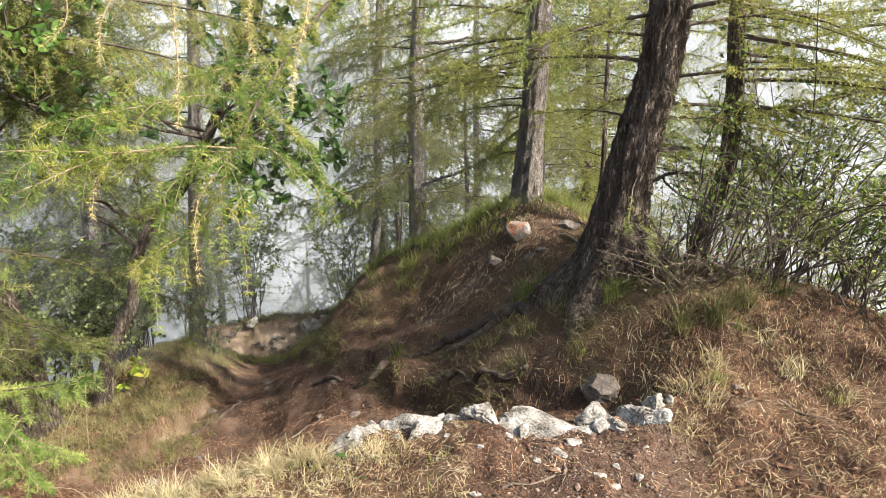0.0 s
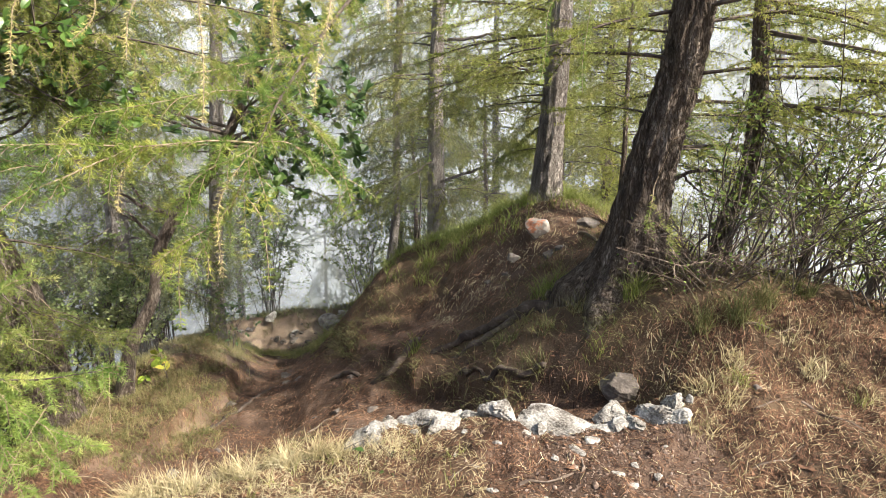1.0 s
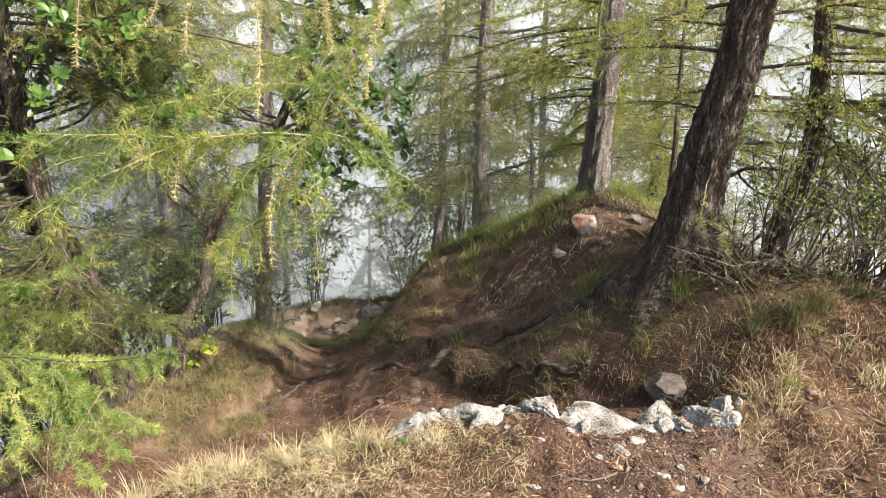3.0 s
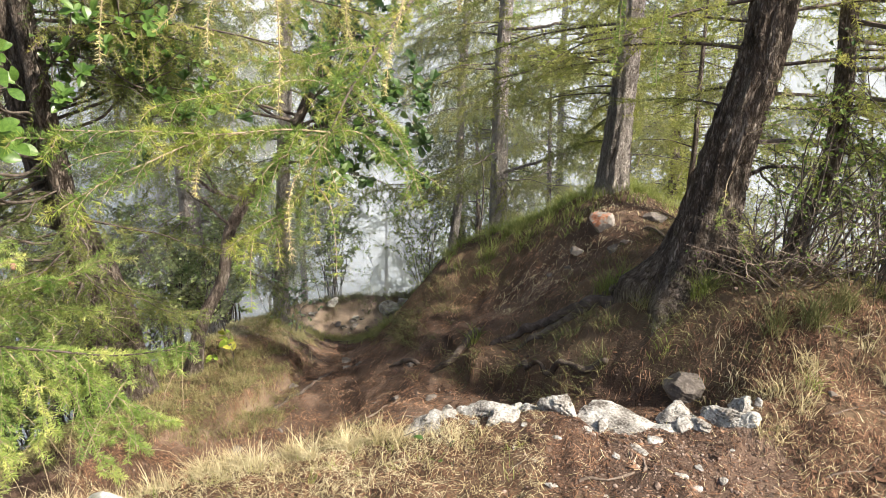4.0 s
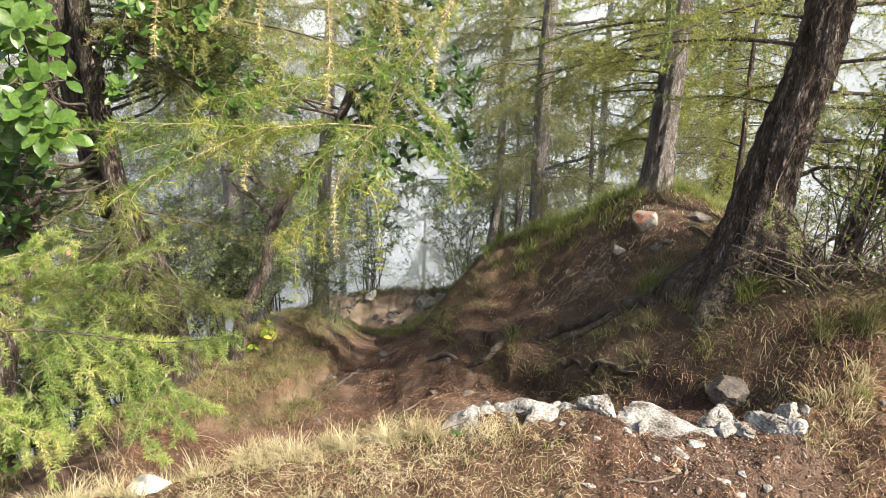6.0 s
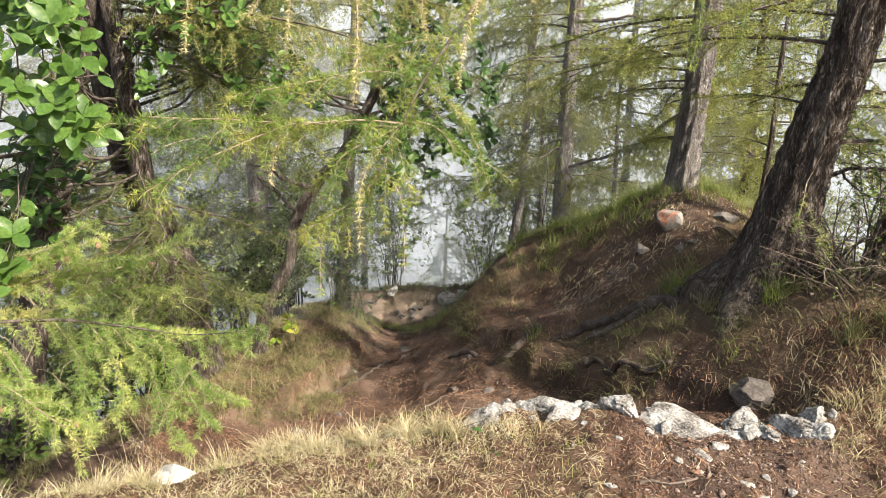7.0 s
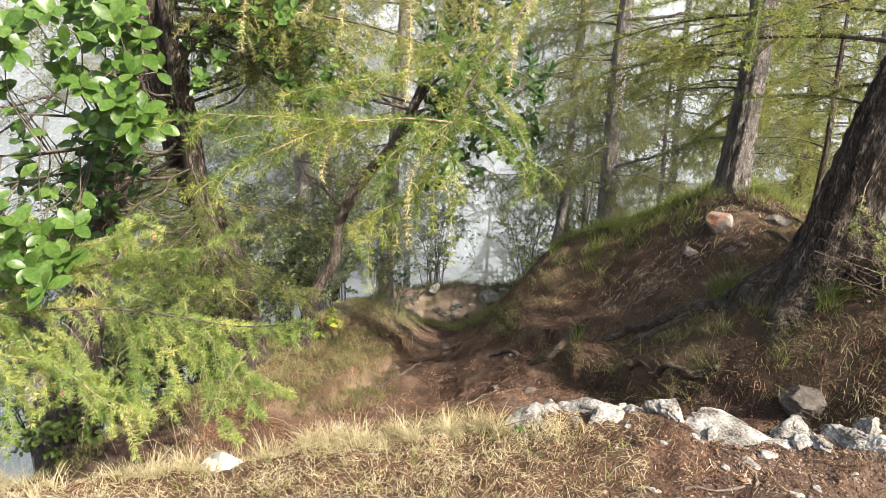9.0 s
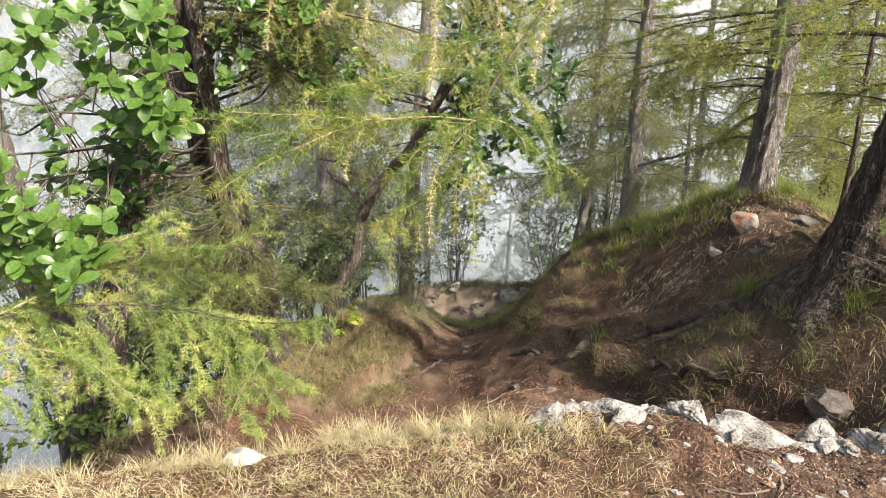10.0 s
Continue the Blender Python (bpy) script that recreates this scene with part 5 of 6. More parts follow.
# long dull boughs of the larch beside the path, reaching over the young tree
trunk_tree("M", [(-2.62, 3.62, -0.9), (-2.66, 3.6, 0.0), (-2.7, 3.58, 1.0), (-2.72, 3.56, 1.9)], 0.075, 0.055, 7, "larch with dense drooping dull green branches", sides=24)
b = Spray(106)
for pts in ([(-2.72, 3.57, 1.75), (-2.1, 3.75, 1.78), (-1.4, 3.85, 1.7), (-0.8, 3.8, 1.58)], [(-2.71, 3.57, 1.5), (-2.0, 3.42, 1.56), (-1.45, 3.35, 1.5), (-1.0, 3.3, 1.38)], [(-2.72, 3.57, 1.9), (-2.0, 3.95, 1.95), (-1.3, 4.1, 1.85), (-0.6, 4.1, 1.7)]):
    line = b.shoot(pts, 0.011, 0.003, 0.03, 0.3, 6, 24, True)
    for w in b.twigs(line, 0.05, 0.36, 0.02, 0.9, 0.12, 1.0, 0.002):
        b.twigs(w, 0.05, 0.13, 0.02, 1.0, 0.1)
b.attach(TREES["M"][0], MUTED_NEEDLES, 9, 0.027, 0.0028, label="long dull green bough with hanging twigs")

# fresh green shoots sprouting from the leaning larch's trunk
b = Spray(103)
for (a, c, d) in [((1.06, 3.46, 1.05), (1.16, 3.4, 1.1), (1.26, 3.38, 1.02)), ((0.98, 3.45, 0.8), (0.95, 3.36, 0.72), (0.93, 3.34, 0.6)), ((1.12, 3.46, 1.0), (1.28, 3.42, 1.0), (1.42, 3.46, 0.92)),
                  ((1.0, 3.46, 0.62), (1.05, 3.36, 0.6), (1.08, 3.32, 0.5)), ((1.1, 3.45, 1.3), (1.15, 3.36, 1.28), (1.12, 3.3, 1.18))]:
    line = b.shoot([a, c, d], 0.003, 0.0012, 0.016, 0.2)
    b.twigs(line, 0.04, 0.13, 0.016, 0.5, 0.3)
b.attach(TREES["A"][0], FRESH_NEEDLES, 9, 0.024, 0.0022, label="fresh green sprouts on the trunk")

# the low bright branch beside the terrace, from a larch standing to the side
trunk_tree("P", [(-3.7, 0.6, -0.7), (-3.68, 0.6, 0.5), (-3.7, 0.62, 1.8)], 0.13, 0.1, 9, "larch beside the terrace with low fresh branches", sides=24)
dress("P", FAR_BRIGHT, 11, 2.6, 8.5, (0.6, 1.4), 90)
b = Spray(104)
stem = b.shoot([(-3.7, 0.6, 0.75), (-3.1, 1.2, 0.5), (-2.67, 1.56, 0.42), (-2.43, 1.66, 0.48), (-2.19, 1.8, 0.51), (-1.94, 1.93, 0.5), (-1.69, 1.99, 0.47), (-1.48, 2.05, 0.43), (-1.24, 2.07, 0.46)], 0.012, 0.002, 0.02, 0.25, 6, None, True)
lows = [stem,
        near((-3.1, 1.2, 0.5), (-2.75, 1.74, 0.52), (-2.55, 1.89, 0.61), (-2.32, 1.99, 0.67), (-2.06, 2.08, 0.71), (-1.92, 2.16, 0.8), t=0.012, r=0.006),
        near((-2.55, 1.6, 0.45), (-2.35, 1.69, 0.51), (-2.16, 1.84, 0.6), (-1.98, 1.97, 0.64), (-1.78, 2.09, 0.65), (-1.56, 2.2, 0.74), t=0.012, r=0.005),
        near((-2.67, 1.56, 0.42), (-2.41, 1.58, 0.41), (-2.18, 1.65, 0.41), (-1.99, 1.69, 0.37), (-1.82, 1.7, 0.25), (-1.73, 1.71, 0.18), t=0.012, r=0.004),
        near((-1.69, 1.99, 0.47), (-1.55, 2.0, 0.37), (-1.42, 2.0, 0.27), (-1.25, 1.98, 0.21), t=0.01),
        near((-1.6, 2.01, 0.44), (-1.5, 1.99, 0.31), (-1.43, 1.97, 0.19), (-1.37, 1.96, 0.1), t=0.01),
        near((-1.73, 1.98, 0.46), (-1.61, 1.97, 0.33), (-1.52, 1.91, 0.2), (-1.45, 1.86, 0.06), t=0.01),
        near((-1.82, 1.96, 0.49), (-1.69, 1.91, 0.38), (-1.65, 1.87, 0.26), (-1.67, 1.83, 0.17), t=0.01),
        near((-1.94, 1.93, 0.5), (-1.81, 1.87, 0.4), (-1.78, 1.84, 0.28), (-1.79, 1.79, 0.15), t=0.01),
        near((-2.15, 1.81, 0.51), (-2.0, 1.77, 0.42), (-1.93, 1.75, 0.3), (-1.9, 1.71, 0.18), t=0.01),
        near((-2.27, 1.66, 0.5), (-2.17, 1.64, 0.37), (-2.14, 1.6, 0.25), (-2.16, 1.56, 0.15), t=0.01),
        near((-2.36, 1.52, 0.49), (-2.24, 1.51, 0.38), (-2.17, 1.49, 0.27), t=0.01),
        near((-2.55, 1.89, 0.61), (-2.49, 1.93, 0.65), (-2.39, 2.0, 0.76), (-2.37, 2.04, 0.86), t=0.012),
        near((-2.16, 1.84, 0.6), (-2.1, 1.87, 0.62), (-2.09, 1.97, 0.72), (-2.14, 2.06, 0.85), t=0.012)]
lows += [near((-2.6, 1.7, 0.5), (-2.5, 1.85, 0.62), (-2.3, 1.95, 0.72), (-2.15, 2.0, 0.78), t=0.012),
         near((-2.45, 1.8, 0.55), (-2.25, 1.9, 0.6), (-2.0, 2.0, 0.7), (-1.8, 2.1, 0.78), t=0.012),
         near((-2.7, 1.55, 0.43), (-2.5, 1.75, 0.58), (-2.45, 1.8, 0.7), (-2.3, 1.85, 0.8), t=0.012),
         near((-2.0, 1.9, 0.51), (-1.85, 2.0, 0.58), (-1.7, 2.1, 0.58), (-1.55, 2.14, 0.56), t=0.012),
         near((-2.4, 1.75, 0.58), (-2.28, 1.85, 0.74), (-2.2, 1.9, 0.86), t=0.012),
         near((-2.1, 1.85, 0.6), (-1.95, 1.95, 0.72), (-1.85, 2.0, 0.84), t=0.012),
         near((-2.0, 1.95, 0.64), (-1.8, 2.02, 0.7), (-1.65, 2.05, 0.72), t=0.012),
         near((-2.55, 1.7, 0.55), (-2.4, 1.72, 0.66), (-2.25, 1.74, 0.7), t=0.012),
         near((-2.2, 1.75, 0.5), (-2.1, 1.7, 0.42), (-2.05, 1.68, 0.3), (-2.06, 1.65, 0.2), t=0.01)]
CONES = []
for i, s in enumerate(lows):
    side = b.twigs(s, 0.034, 0.28 if i < 4 else 0.12, 0.009, 0.4 if i < 4 or i > 11 else 0.8, 0.3 if i == 0 else 0.12)
    for w in side[::2]:
        b.twigs(w, 0.055, 0.08, 0.009, 0.9, 0.2)
    for w in side[1::3]:
        away = b.rng.normal(0, 0.05, 3)
        b.shoot([w[2], w[2] + away + (0, 0, -0.06), w[2] + 1.6 * away + (0, 0, -0.15)], 0.0013, 0.0007, 0, 0, 3, 5)
    if i in (1, 2, 3, 14, 15):
        CONES += [w[2] for w in side[2::5]]
bough = b.attach(TREES["P"][0], FRESH_NEEDLES, 11, 0.027, 0.0022, label="dense bright green larch branch drooping beside the path")
cone_v, cone_f = [], []
tube(cone_v, cone_f, [(0, 0, 0.004 - 0.003 * k) for k in range(10)], [0.003, 0.008, 0.0085, 0.0105, 0.0095, 0.011, 0.0095, 0.0095, 0.007, 0.003], 9, lambda a, i: 0.14 * np.sin(4.5 * a + 2.4 * i))
CONE = material("larch_cone", [(0.25, (0.13, 0.07, 0.045)), (0.5, (0.3, 0.17, 0.11)), (0.8, (0.5, 0.34, 0.25))], 60, 200, 0.85, 0.3, by_piece=0.1)
for at in CONES:
    part("cone", (np.array(cone_v) + at - np.array(TREES["P"][0].location)).tolist(), cone_f, CONE, bough, "small brown larch cone", True)

# an unseen young larch, added at the other side of the terrace to shade the path
trunk_tree("R", [(4.2, -1.4, 0.2), (4.2, -1.4, 1.5), (4.22, -1.4, 2.6)], 0.08, 0.06, 3.7, "unseen young larch added to shade the terrace", sides=16)
dress("R", FAR_BRIGHT, 26, 1.9, 3.6, (0.5, 1.0), 91)

# the dense larch beside the path, half hidden by its own hanging branches
bare_branch("M", [[(-2.63, 3.62, -0.05), (-2.52, 3.45, -0.17), (-2.36, 3.36, -0.24), (-2.2, 3.33, -0.21)]], 0.055)
dress("M", DULL, 34, -0.3, 0.75, (0.5, 1.0), 120, -60, 110)
dress("M", HANGING, 10, 1.7, 2.3, (0.5, 1.0), 121, 20, 60)
dress("M", DULL, 12, 1.3, 1.85, (0.7, 1.3), 123, 10, 25)
dress("M", FAR_BRIGHT, 12, 2.3, 6.5, (0.5, 1.1), 122)

# ---- broad leaves, shrubs and the bush ----
LEAF = material("glossy_leaf", [(0.2, (0.035, 0.08, 0.014)), (0.5, (0.085, 0.16, 0.03)), (0.8, (0.18, 0.27, 0.06)), (0.97, (0.48, 0.34, 0.07))], 6, 40, 0.32, 0.1, by_piece=0.2, through_light=0.35, spec=0.5)
# dark foliage; also the shaded copy of the glossy leaf inside its crown
DARK_AND_SHADED_LEAF = material("dark_and_shaded_leaf", [(0.2, (0.025, 0.055, 0.013)), (0.5, (0.05, 0.1, 0.02)), (0.85, (0.13, 0.18, 0.04))], 6, 40, 0.42, 0.1, by_piece=0.2, through_light=0.3, spec=0.5)
SHRUB_LEAF = material("shrub_leaf", [(0.2, (0.08, 0.13, 0.03)), (0.5, (0.19, 0.26, 0.06)), (0.85, (0.4, 0.42, 0.12))], 4, 40, 0.5, 0, by_piece=0.22, through_light=0.5)
# haze over the slope is put into this paler undergrowth leaf colour
HAZE_PALE_LEAF = material("haze_pale_undergrowth_leaf", [(0.2, (0.1, 0.15, 0.05)), (0.5, (0.21, 0.27, 0.095)), (0.85, (0.38, 0.4, 0.17))], 4, 40, 0.55, 0, by_piece=0.22, through_light=0.45)
YELLOW_LEAF = material("yellowing_leaf", [(0.2, (0.14, 0.24, 0.03)), (0.5, (0.26, 0.34, 0.05)), (0.85, (0.5, 0.38, 0.06))], 6, 40, 0.45, 0, by_piece=0.3, through_light=0.4)
STEM = material("shrub_stem", [(0.25, (0.035, 0.028, 0.023)), (0.5, (0.085, 0.068, 0.054)), (0.8, (0.19, 0.155, 0.125))], 18, 80, 0.92, 0.3, by_piece=0.1)

OUTLINE = [(0.0, 0.03), (0.15, 0.13), (0.38, 0.25), (0.6, 0.29), (0.82, 0.22), (0.95, 0.09), (1.0, 0.0)]


def leaf_shape(bend_down=0.18, fold=0.3):
    """A blunt leaf, widest beyond its middle, folded along its midrib, one long, with a stalk."""
    v = []
    for u, w in OUTLINE:
        z = -bend_down * u * u
        v += [(u, 0, z), (u, w, z + fold * w), (u, -w, z + fold * w)]
    f = []
    for i in range(len(OUTLINE) - 1):
        a, b = 3 * i, 3 * i + 3
        f += [(a, b, b + 1, a + 1), (a, a + 2, b + 2, b)]
    k = len(v)
    v += [(-0.3, 0.012, 0.03), (-0.3, -0.012, 0.03), (0.02, -0.012, 0), (0.02, 0.012, 0)]
    return np.array(v), f + [(k, k + 1, k + 2, k + 3)]


LEAF_V, LEAF_F = leaf_shape()
LEAF_MESH = []
for bd, fo in ((0.1, 0.25), (0.25, 0.35), (0.35, 0.2)):
    v, f = leaf_shape(bd, fo)
    me = bpy.data.meshes.new("leaf")
    me.from_pydata(v.tolist(), [], f)
    me.polygons.foreach_set("use_smooth", np.ones(len(f), bool))
    me.materials.append(LEAF)
    LEAF_MESH.append(me)
SMALL_V = np.array([(0, 0, 0), (0.5, 0.36, 0.08), (1, 0, -0.12), (0.5, -0.36, 0.08)])
SMALL_F = [(0, 1, 2), (0, 2, 3)]


def many_leaves(rng, p, out, size, shape=(LEAF_V, LEAF_F), lift=0.3):
    """Leaves at p that point along out, faces turned up to the light."""
    v, f = shape
    n = len(p)
    d = out + rng.normal(0, 0.35, out.shape)
    d /= np.linalg.norm(d, axis=1, keepdims=True) + 1e-9
    up = np.array([0.3, -0.5, 0.9]) + rng.normal(0, lift, (n, 3))
    s = np.cross(up, d)
    s /= np.linalg.norm(s, axis=1, keepdims=True) + 1e-9
    w = np.cross(d, s)
    k = size * rng.uniform(0.6, 1.15, (n, 1, 1))
    pts = p[:, None] + k * (v[None, :, :1] * d[:, None] + v[None, :, 1:2] * s[:, None] + v[None, :, 2:3] * w[:, None])
    m = len(v)
    faces = []
    for face in f:
        faces += (np.arange(n)[:, None] * m + np.array(face)).tolist()
    return pts.reshape(-1, 3), faces


def leaf_pose(rng, p, out, size):
    d = Vector(out) + Vector(rng.normal(0, 0.12, 3))
    d.normalize()
    s = (Vector((0.4, -0.62, 0.67)) + Vector(rng.normal(0, 0.22, 3))).cross(d).normalized()
    w = d.cross(s)
    k = size * rng.uniform(0.65, 1.15)
    return Matrix(((d.x * k, s.x * k, w.x * k, p[0]), (d.y * k, s.y * k, w.y * k, p[1]), (d.z * k, s.z * k, w.z * k, p[2]), (0, 0, 0, 1)))


def polar(rng, n, az, dist, z):
    """Places round the terrace: degrees left of +y, metres out, height."""
    a, r = np.radians(rng.uniform(*az, n)), rng.uniform(*dist, n)
    return np.stack([-np.sin(a) * r, np.cos(a) * r, rng.uniform(*z, n)], -1)


def leafy_crown(key, tips, seed, size, leaf, per=6, single=False, limb=0.012):
    """Limbs from a tree's trunk to groups of tips, a twig to each tip and a rosette of leaves on it."""
    tree, pts, _ = TREES[key]
    rng = np.random.default_rng(seed)
    o = np.array(tree.location)
    order = tips[np.argsort(np.arctan2(tips[:, 0] - o[0], tips[:, 1] - o[1]))]
    groups = np.array_split(order, max(1, len(tips) // 7))
    for g in groups:
        mid = g.mean(0)
        zs = np.clip(mid[2] - 0.35, pts[1, 2], pts[-1, 2])
        root = np.array([np.interp(zs, pts[:, 2], pts[:, 0]), np.interp(zs, pts[:, 2], pts[:, 1]), zs])
        v, f, rings = [], [], []
        hub = root * 0.35 + mid * 0.65
        main = smooth_line([root, root * 0.6 + mid * 0.4 + rng.normal(0, 0.06, 3), hub, mid], 14)
        tube(v, f, main, np.linspace(limb, 0.004, 14), 6, None, rings)
        P, D = [], []
        for t in g:
            a = main[rng.integers(7, 14)]
            line = smooth_line([a, (a + t) / 2 + rng.normal(0, 0.04, 3), t], 6)
            tube(v, f, line, np.linspace(0.0035, 0.0015, 6), 4, None, rings)
            axis = line[-1] - line[-2]
            axis /= np.linalg.norm(axis) + 1e-9
            face = np.array([0.3, -0.6, 0.72]) + rng.normal(0, 0.33, 3)
            face /= np.linalg.norm(face)
            across = np.cross(face, axis + (0.01, 0, 0))
            across /= np.linalg.norm(across)
            turn = rng.uniform(0, 6.28)
            for j in range(per):
                q = turn + 2.4 * j + rng.normal(0, 0.25)
                P.append(t + face * 0.003 * j)
                D.append(math.cos(q) * across + math.sin(q) * np.cross(face, across) + (0.05 + 0.14 * j + rng.normal(0, 0.1)) * face)
            for u in (0.45, 0.7):
                P.append(line[int(u * 5)])
                D.append(rng.normal(0, 1, 3) * (1, 1, 0.3))
        b = part("branch", (np.array(v) - o).tolist(), f, STEM, tree, smooth=True)
        P, D = np.array(P), np.array(D)
        if single:
            for p, d in zip(P, D):
                lf = new("leaf", LEAF_MESH[rng.integers(3)])
                lf.parent = b
                lf.matrix_basis = leaf_pose(rng, p - o, d, size)
        else:
            lv, lf = many_leaves(rng, P, D, size)
            part("leaves", (lv - o).tolist(), lf, leaf, b)


rng = np.random.default_rng(77)
near_tips = np.concatenate([polar(rng, 44, (39.6, 47.3), (2.75, 3.1), (1.1, 1.64)), polar(rng, 9, (47.3, 51.5), (2.75, 3.0), (1.27, 1.56)), polar(rng, 17, (46.3, 53), (2.6, 2.9), (0.58, 1.08))])
left = np.degrees(np.arctan2(-near_tips[:, 0], near_tips[:, 1]))
near_tips = near_tips[~((left > 45.2) & (left < 49.3) & (near_tips[:, 2] > 1.06) & (near_tips[:, 2] < 1.42))]
leafy_crown("K", near_tips, 1, 0.08, LEAF, 8, True)
# darker leaf colour paints the shade low and deep in this crown
leafy_crown("K", polar(rng, 16, (41, 46), (3.2, 3.6), (0.75, 1.1)), 8, 0.075, DARK_AND_SHADED_LEAF, 6)
leafy_crown("K", polar(rng, 75, (25, 36.3), (3.7, 4.6), (1.05, 1.9)), 2, 0.066, LEAF, 7)
leafy_crown("K", polar(rng, 40, (24, 50), (3.2, 5.0), (1.9, 4.5)), 3, 0.08, LEAF, 5)
leafy_crown("K", polar(rng, 26, (43, 50), (3.6, 4.4), (0.3, 0.95)), 4, 0.08, DARK_AND_SHADED_LEAF, 6)
leafy_crown("E", polar(rng, 105, (8, 19), (4.3, 5.3), (0.4, 1.9)), 5, 0.085, DARK_AND_SHADED_LEAF, 7)
leafy_crown("E", polar(rng, 25, (6, 26), (4.2, 5.4), (1.9, 4.0)), 6, 0.08, DARK_AND_SHADED_LEAF, 5)
leafy_crown("E", polar(rng, 22, (22, 34), (4.4, 5.4), (0.7, 1.9)), 7, 0.08, DARK_AND_SHADED_LEAF, 6)
bare_branch("Q", [[(-2.68, 3.15, 1.3), (-2.56, 2.62, 1.27), (-2.66, 2.5, 1.17), (-2.74, 2.41, 1.03)], [(-2.64, 2.53, 1.2), (-2.8, 2.45, 1.16), (-2.95, 2.4, 1.18)], [(-2.7, 2.45, 1.1), (-2.84, 2.36, 1.04), (-2.98, 2.3, 1.08)]], 0.012)


def shrub(x, y, height, spread_r, stems, leaf_size, leaves, leaf, label, seed, heading=None, thick=0.006, twigs=7, name="shrub", small=True, arch=0.5, bark=None):
    """A many-stemmed shrub: each stem with its twigs is a part, the leaves one more."""
    rng = np.random.default_rng(seed)
    z = float(land(x, y)) - 0.03
    e = tree_at(name, x, y, z, label, name, {"shrub": "shrubs of the slope", "herb": "herbs in the dry grass"}.get(name, ""))
    P, D = [], []
    for i in range(stems):
        a = rng.uniform(0, 2 * np.pi) if heading is None else math.radians(heading[0]) + rng.normal(0, math.radians(heading[1]))
        h, r = height * rng.uniform(0.55, 1.1), spread_r * rng.uniform(0.3, 1.1)
        foot = np.array([rng.normal(0, 0.06), rng.normal(0, 0.06), 0])
        end = foot + np.array([math.cos(a) * r, math.sin(a) * r, h])
        mid = foot + np.array([math.cos(a) * r * 0.35, math.sin(a) * r * 0.35, h * (0.5 + 0.2 * arch)]) + rng.normal(0, 0.04, 3)
        line = smooth_line([foot, mid, end], 12)
        v, f, rings = [], [], []
        tube(v, f, line, np.linspace(thick * rng.uniform(0.7, 1.2), 0.0015, 12), 5, None, rings)
        for j in range(twigs):
            k = rng.integers(3, 12)
            w = rng.normal(0, 1, 3) * (1, 1, 0.6) + (line[k] - line[k - 1]) / np.linalg.norm(line[k] - line[k - 1])
            w /= np.linalg.norm(w)
            l = height * rng.uniform(0.12, 0.32)
            tw = smooth_line([line[k], line[k] + w * l * 0.5 + rng.normal(0, 0.02, 3), line[k] + w * l], 6)
            tube(v, f, tw, np.linspace(0.0022, 0.001, 6), 3, None, rings)
            n = max(1, int(leaves / (stems * twigs)))
            q = rng.uniform(0.5, 5.0, n)
            i0 = q.astype(int)
            P.append(tw[i0] + (tw[np.minimum(i0 + 1, 5)] - tw[i0]) * (q - i0)[:, None])
            D.append(rng.normal(0, 1, (n, 3)) * (1, 1, 0.4) + w * 0.5)
        part("stem", v, f, bark or STEM, e, smooth=True)
    if leaves:
        lv, lf = many_leaves(rng, np.concatenate(P), np.concatenate(D), leaf_size, (SMALL_V, SMALL_F) if small else (LEAF_V, LEAF_F), 0.6)
        part("leaves", lv.tolist(), lf, leaf, e)
    return e


# the tangled bush beside the leaning larch
shrub(1.35, 3.35, 0.85, 0.85, 18, 0.03, 900, SHRUB_LEAF, "tangled thin-stemmed bush with small round green leaves", 1, (15, 60), thick=0.006, twigs=8)
shrub(1.7, 3.35, 0.85, 1.35, 20, 0.034, 1500, SHRUB_LEAF, "arching thin-stemmed bush with small green leaves", 2, (5, 40), twigs=10)
shrub(2.05, 3.2, 0.75, 1.3, 18, 0.034, 1500, SHRUB_LEAF, "arching bush with small green leaves at the slope edge", 3, (-5, 40), twigs=10)
shrub(1.95, 3.8, 1.6, 0.8, 8, 0.034, 350, DARK_AND_SHADED_LEAF, "tall thin bush with dark leaves behind the mound", 4, twigs=8)
shrub(2.5, 4.2, 1.6, 0.9, 12, 0.035, 600, SHRUB_LEAF, "leafy bush standing down the slope", 5, twigs=8)
shrub(1.2, 3.45, 0.4, 0.45, 22, 0.02, 0, DARK_AND_SHADED_LEAF, "dry leafless brushwood at the foot of the larch", 6, twigs=6, thick=0.005, name="brushwood", arch=0.1)
shrub(1.22, 3.22, 0.26, 0.35, 9, 0.02, 40, SHRUB_LEAF, "pale dry brushwood hanging from the bank top", 7, (200, 80), twigs=6, thick=0.0025, name="brushwood", arch=0.1, bark=WOOD)
shrub(1.6, 3.2, 0.55, 0.4, 16, 0.022, 300, SHRUB_LEAF, "wiry low bush on the mound with few leaves", 8, twigs=7, thick=0.004)
shrub(2.0, 3.05, 0.6, 0.5, 18, 0.022, 500, SHRUB_LEAF, "wiry low bush on the mound with few leaves", 9, twigs=7, thick=0.004)
shrub(2.6, 3.3, 0.9, 0.7, 16, 0.036, 1800, SHRUB_LEAF, "dense leafy bush below the mound", 10, twigs=9)
shrub(3.0, 3.8, 1.2, 0.8, 16, 0.036, 1800, SHRUB_LEAF, "dense leafy bush below the mound", 11, twigs=9)
shrub(1.28, 3.28, 0.3, 0.5, 26, 0.02, 60, SHRUB_LEAF, "tangle of dead twigs and rootlets under the larch", 12, (-60, 90), twigs=7, thick=0.004, name="brushwood", arch=0.0, bark=WOOD)
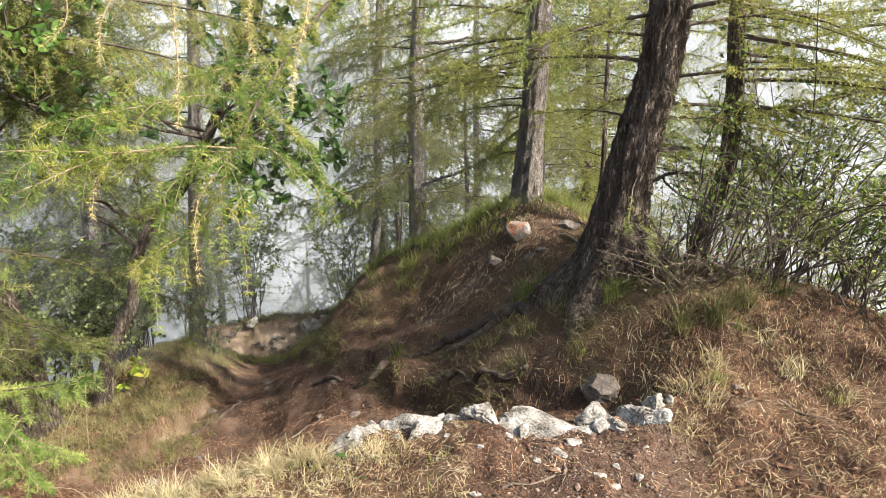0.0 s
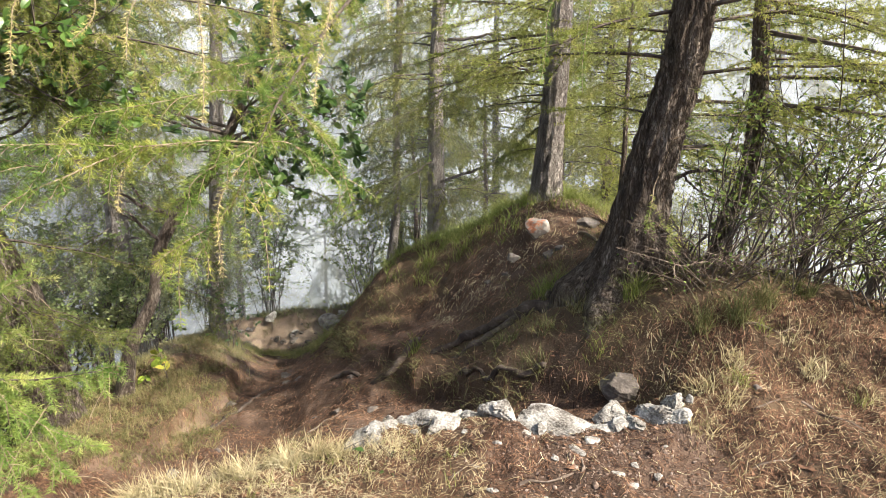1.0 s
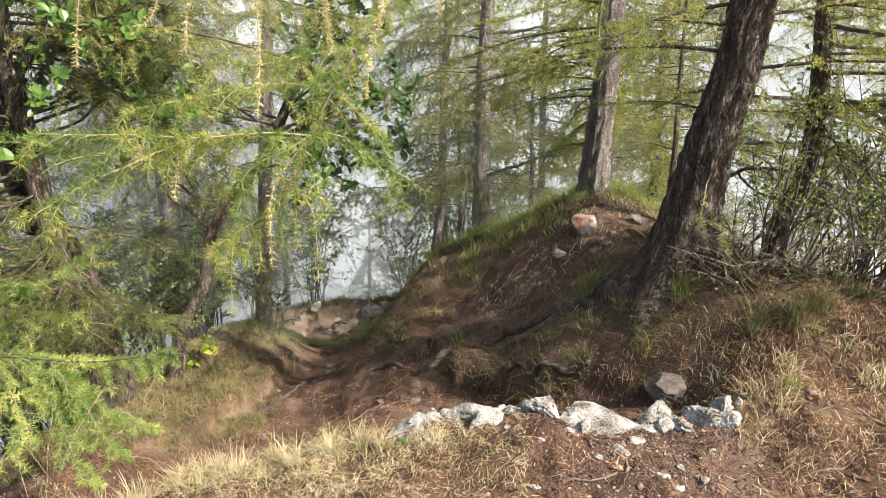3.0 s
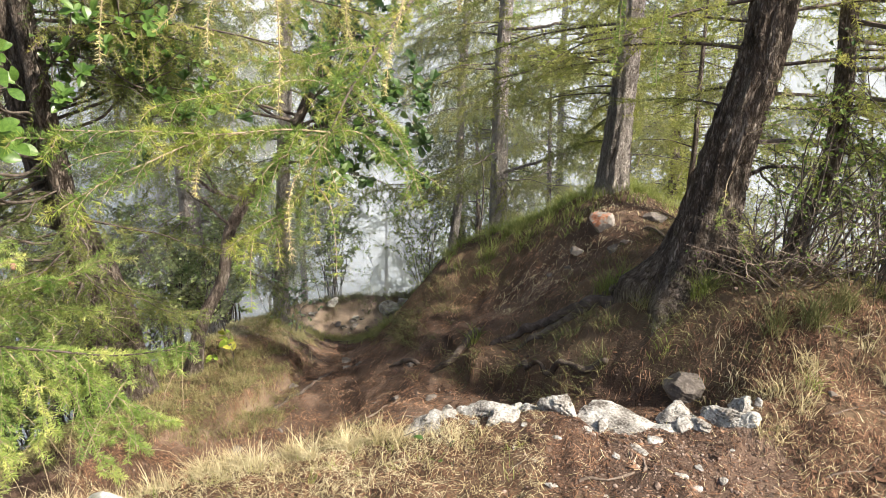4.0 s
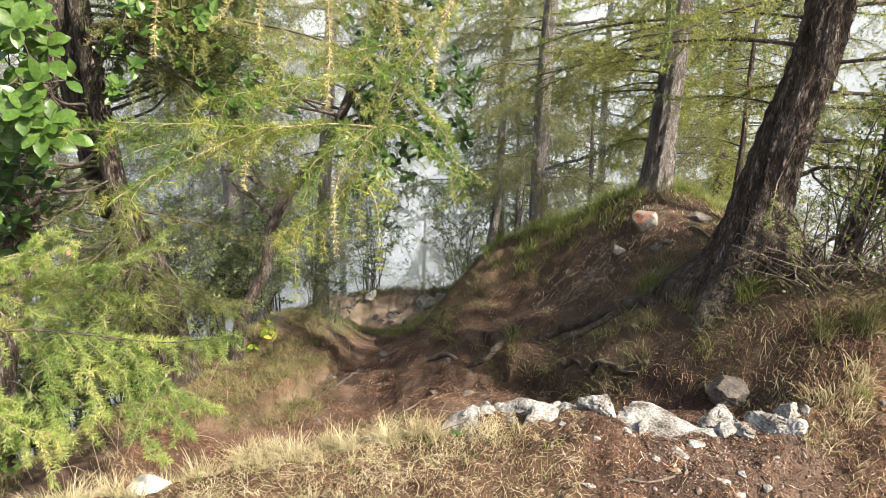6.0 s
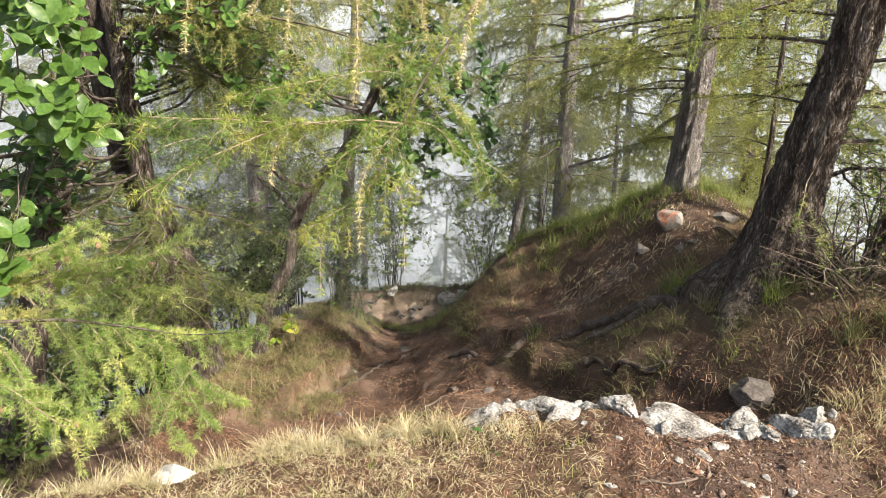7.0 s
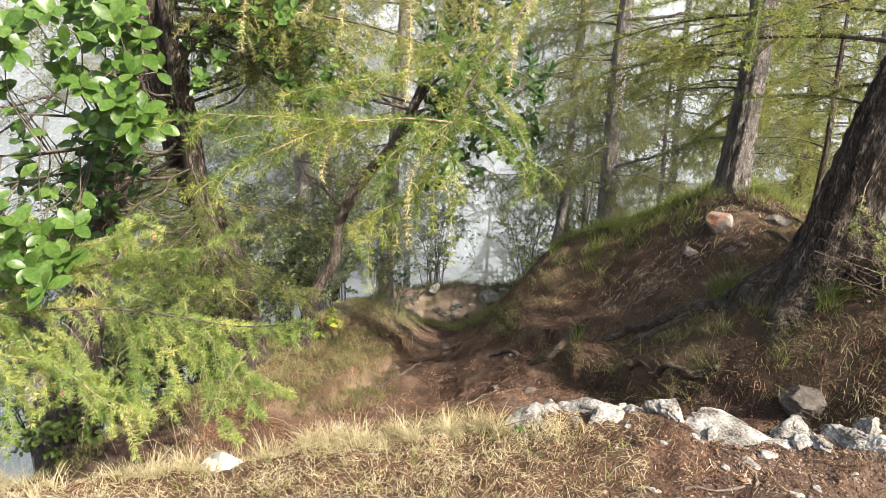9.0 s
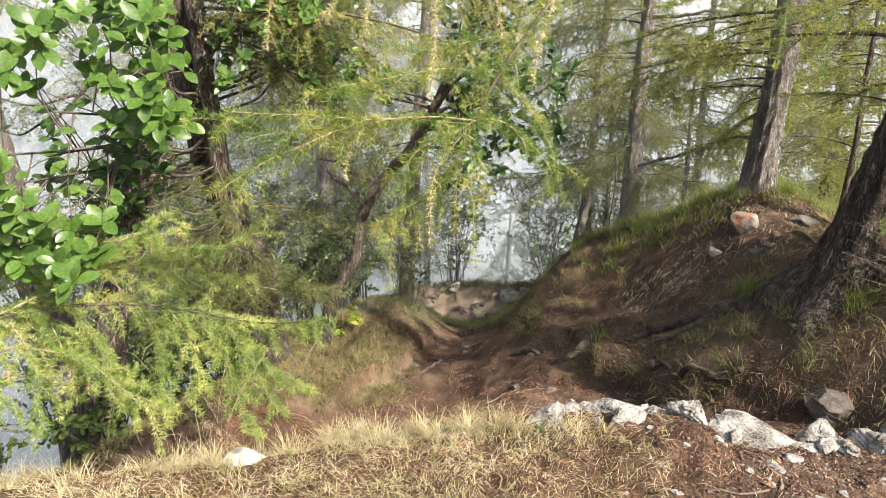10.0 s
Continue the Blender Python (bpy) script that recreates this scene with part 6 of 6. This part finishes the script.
shrub(1.95, 3.5, 1.3, 0.6, 9, 0.03, 500, SHRUB_LEAF, "tall thin bush with small round leaves", 13, twigs=9, thick=0.005)
# undergrowth along the left slope and beyond the path
UNDER = [(-3.1, 5.2, 1.3, 1), (-3.6, 4.7, 1.5, 2), (-2.9, 6.0, 1.3, 3), (-3.3, 6.8, 1.8, 4), (-4.0, 6.0, 1.9, 5), (-4.2, 4.9, 1.9, 6), (-2.4, 7.9, 1.5, 7), (-3.2, 8.0, 2.2, 8), (-1.2, 8.3, 1.8, 9), (-0.6, 8.2, 1.9, 10),
         (-2.75, 5.3, 0.8, 11), (-3.9, 3.8, 1.4, 12), (-4.4, 3.6, 2.0, 13), (-4.6, 4.2, 2.6, 14), (-5.0, 5.5, 2.8, 15), (-0.2, 8.8, 2.2, 16), (-1.7, 9.2, 2.2, 17), (-3.9, 7.4, 2.4, 18), (-3.3, 4.3, 0.9, 19)]
for x, y, h, k in UNDER:
    shrub(x, y, h, h * 0.42, 14, 0.042, 2000, HAZE_PALE_LEAF, "slender undergrowth shrub with small leaves on the slope", 100 + k, twigs=9, thick=0.008)
for x, y, h, k in [(-3.0, 3.7, 0.7, 6), (-3.3, 3.3, 0.6, 7), (-3.6, 3.6, 0.8, 4)]:
    shrub(x, y, h, h * 0.45, 12, 0.05, 1100, HAZE_PALE_LEAF, "leafy undergrowth below the path edge", 130 + k, twigs=8, thick=0.006)
shrub(-2.3, 4.62, 0.3, 0.12, 3, 0.075, 18, YELLOW_LEAF, "small seedling with yellow and green leaves", 200, twigs=3, thick=0.004, name="seedling", small=False)
shrub(-2.32, 6.15, 0.6, 0.25, 7, 0.05, 130, DARK_AND_SHADED_LEAF, "small dark-leaved sapling beside the lower path", 201, twigs=4, thick=0.005, name="sapling", small=False)
shrub(-0.42, 6.6, 1.5, 0.12, 1, 0.04, 30, YELLOW_LEAF, "thin bare sapling with a few yellow leaves", 202, twigs=6, thick=0.014, name="sapling")
shrub(-3.1, 2.55, 0.5, 0.4, 10, 0.05, 260, SHRUB_LEAF, "low pale-leaved plant at the slope edge", 203, twigs=5, thick=0.003, small=False)
shrub(-3.5, 2.3, 0.5, 0.4, 10, 0.05, 260, SHRUB_LEAF, "low pale-leaved plant at the slope edge", 204, twigs=5, thick=0.003, small=False)
for k, (x, y) in enumerate([(-0.37, 2.32), (-0.28, 2.28), (-0.2, 2.2)]):
    shrub(x, y, 0.05, 0.04, 3, 0.035, 6, LEAF, "tiny green herb in the dry grass", 210 + k, twigs=1, thick=0.0015, name="herb", small=False)
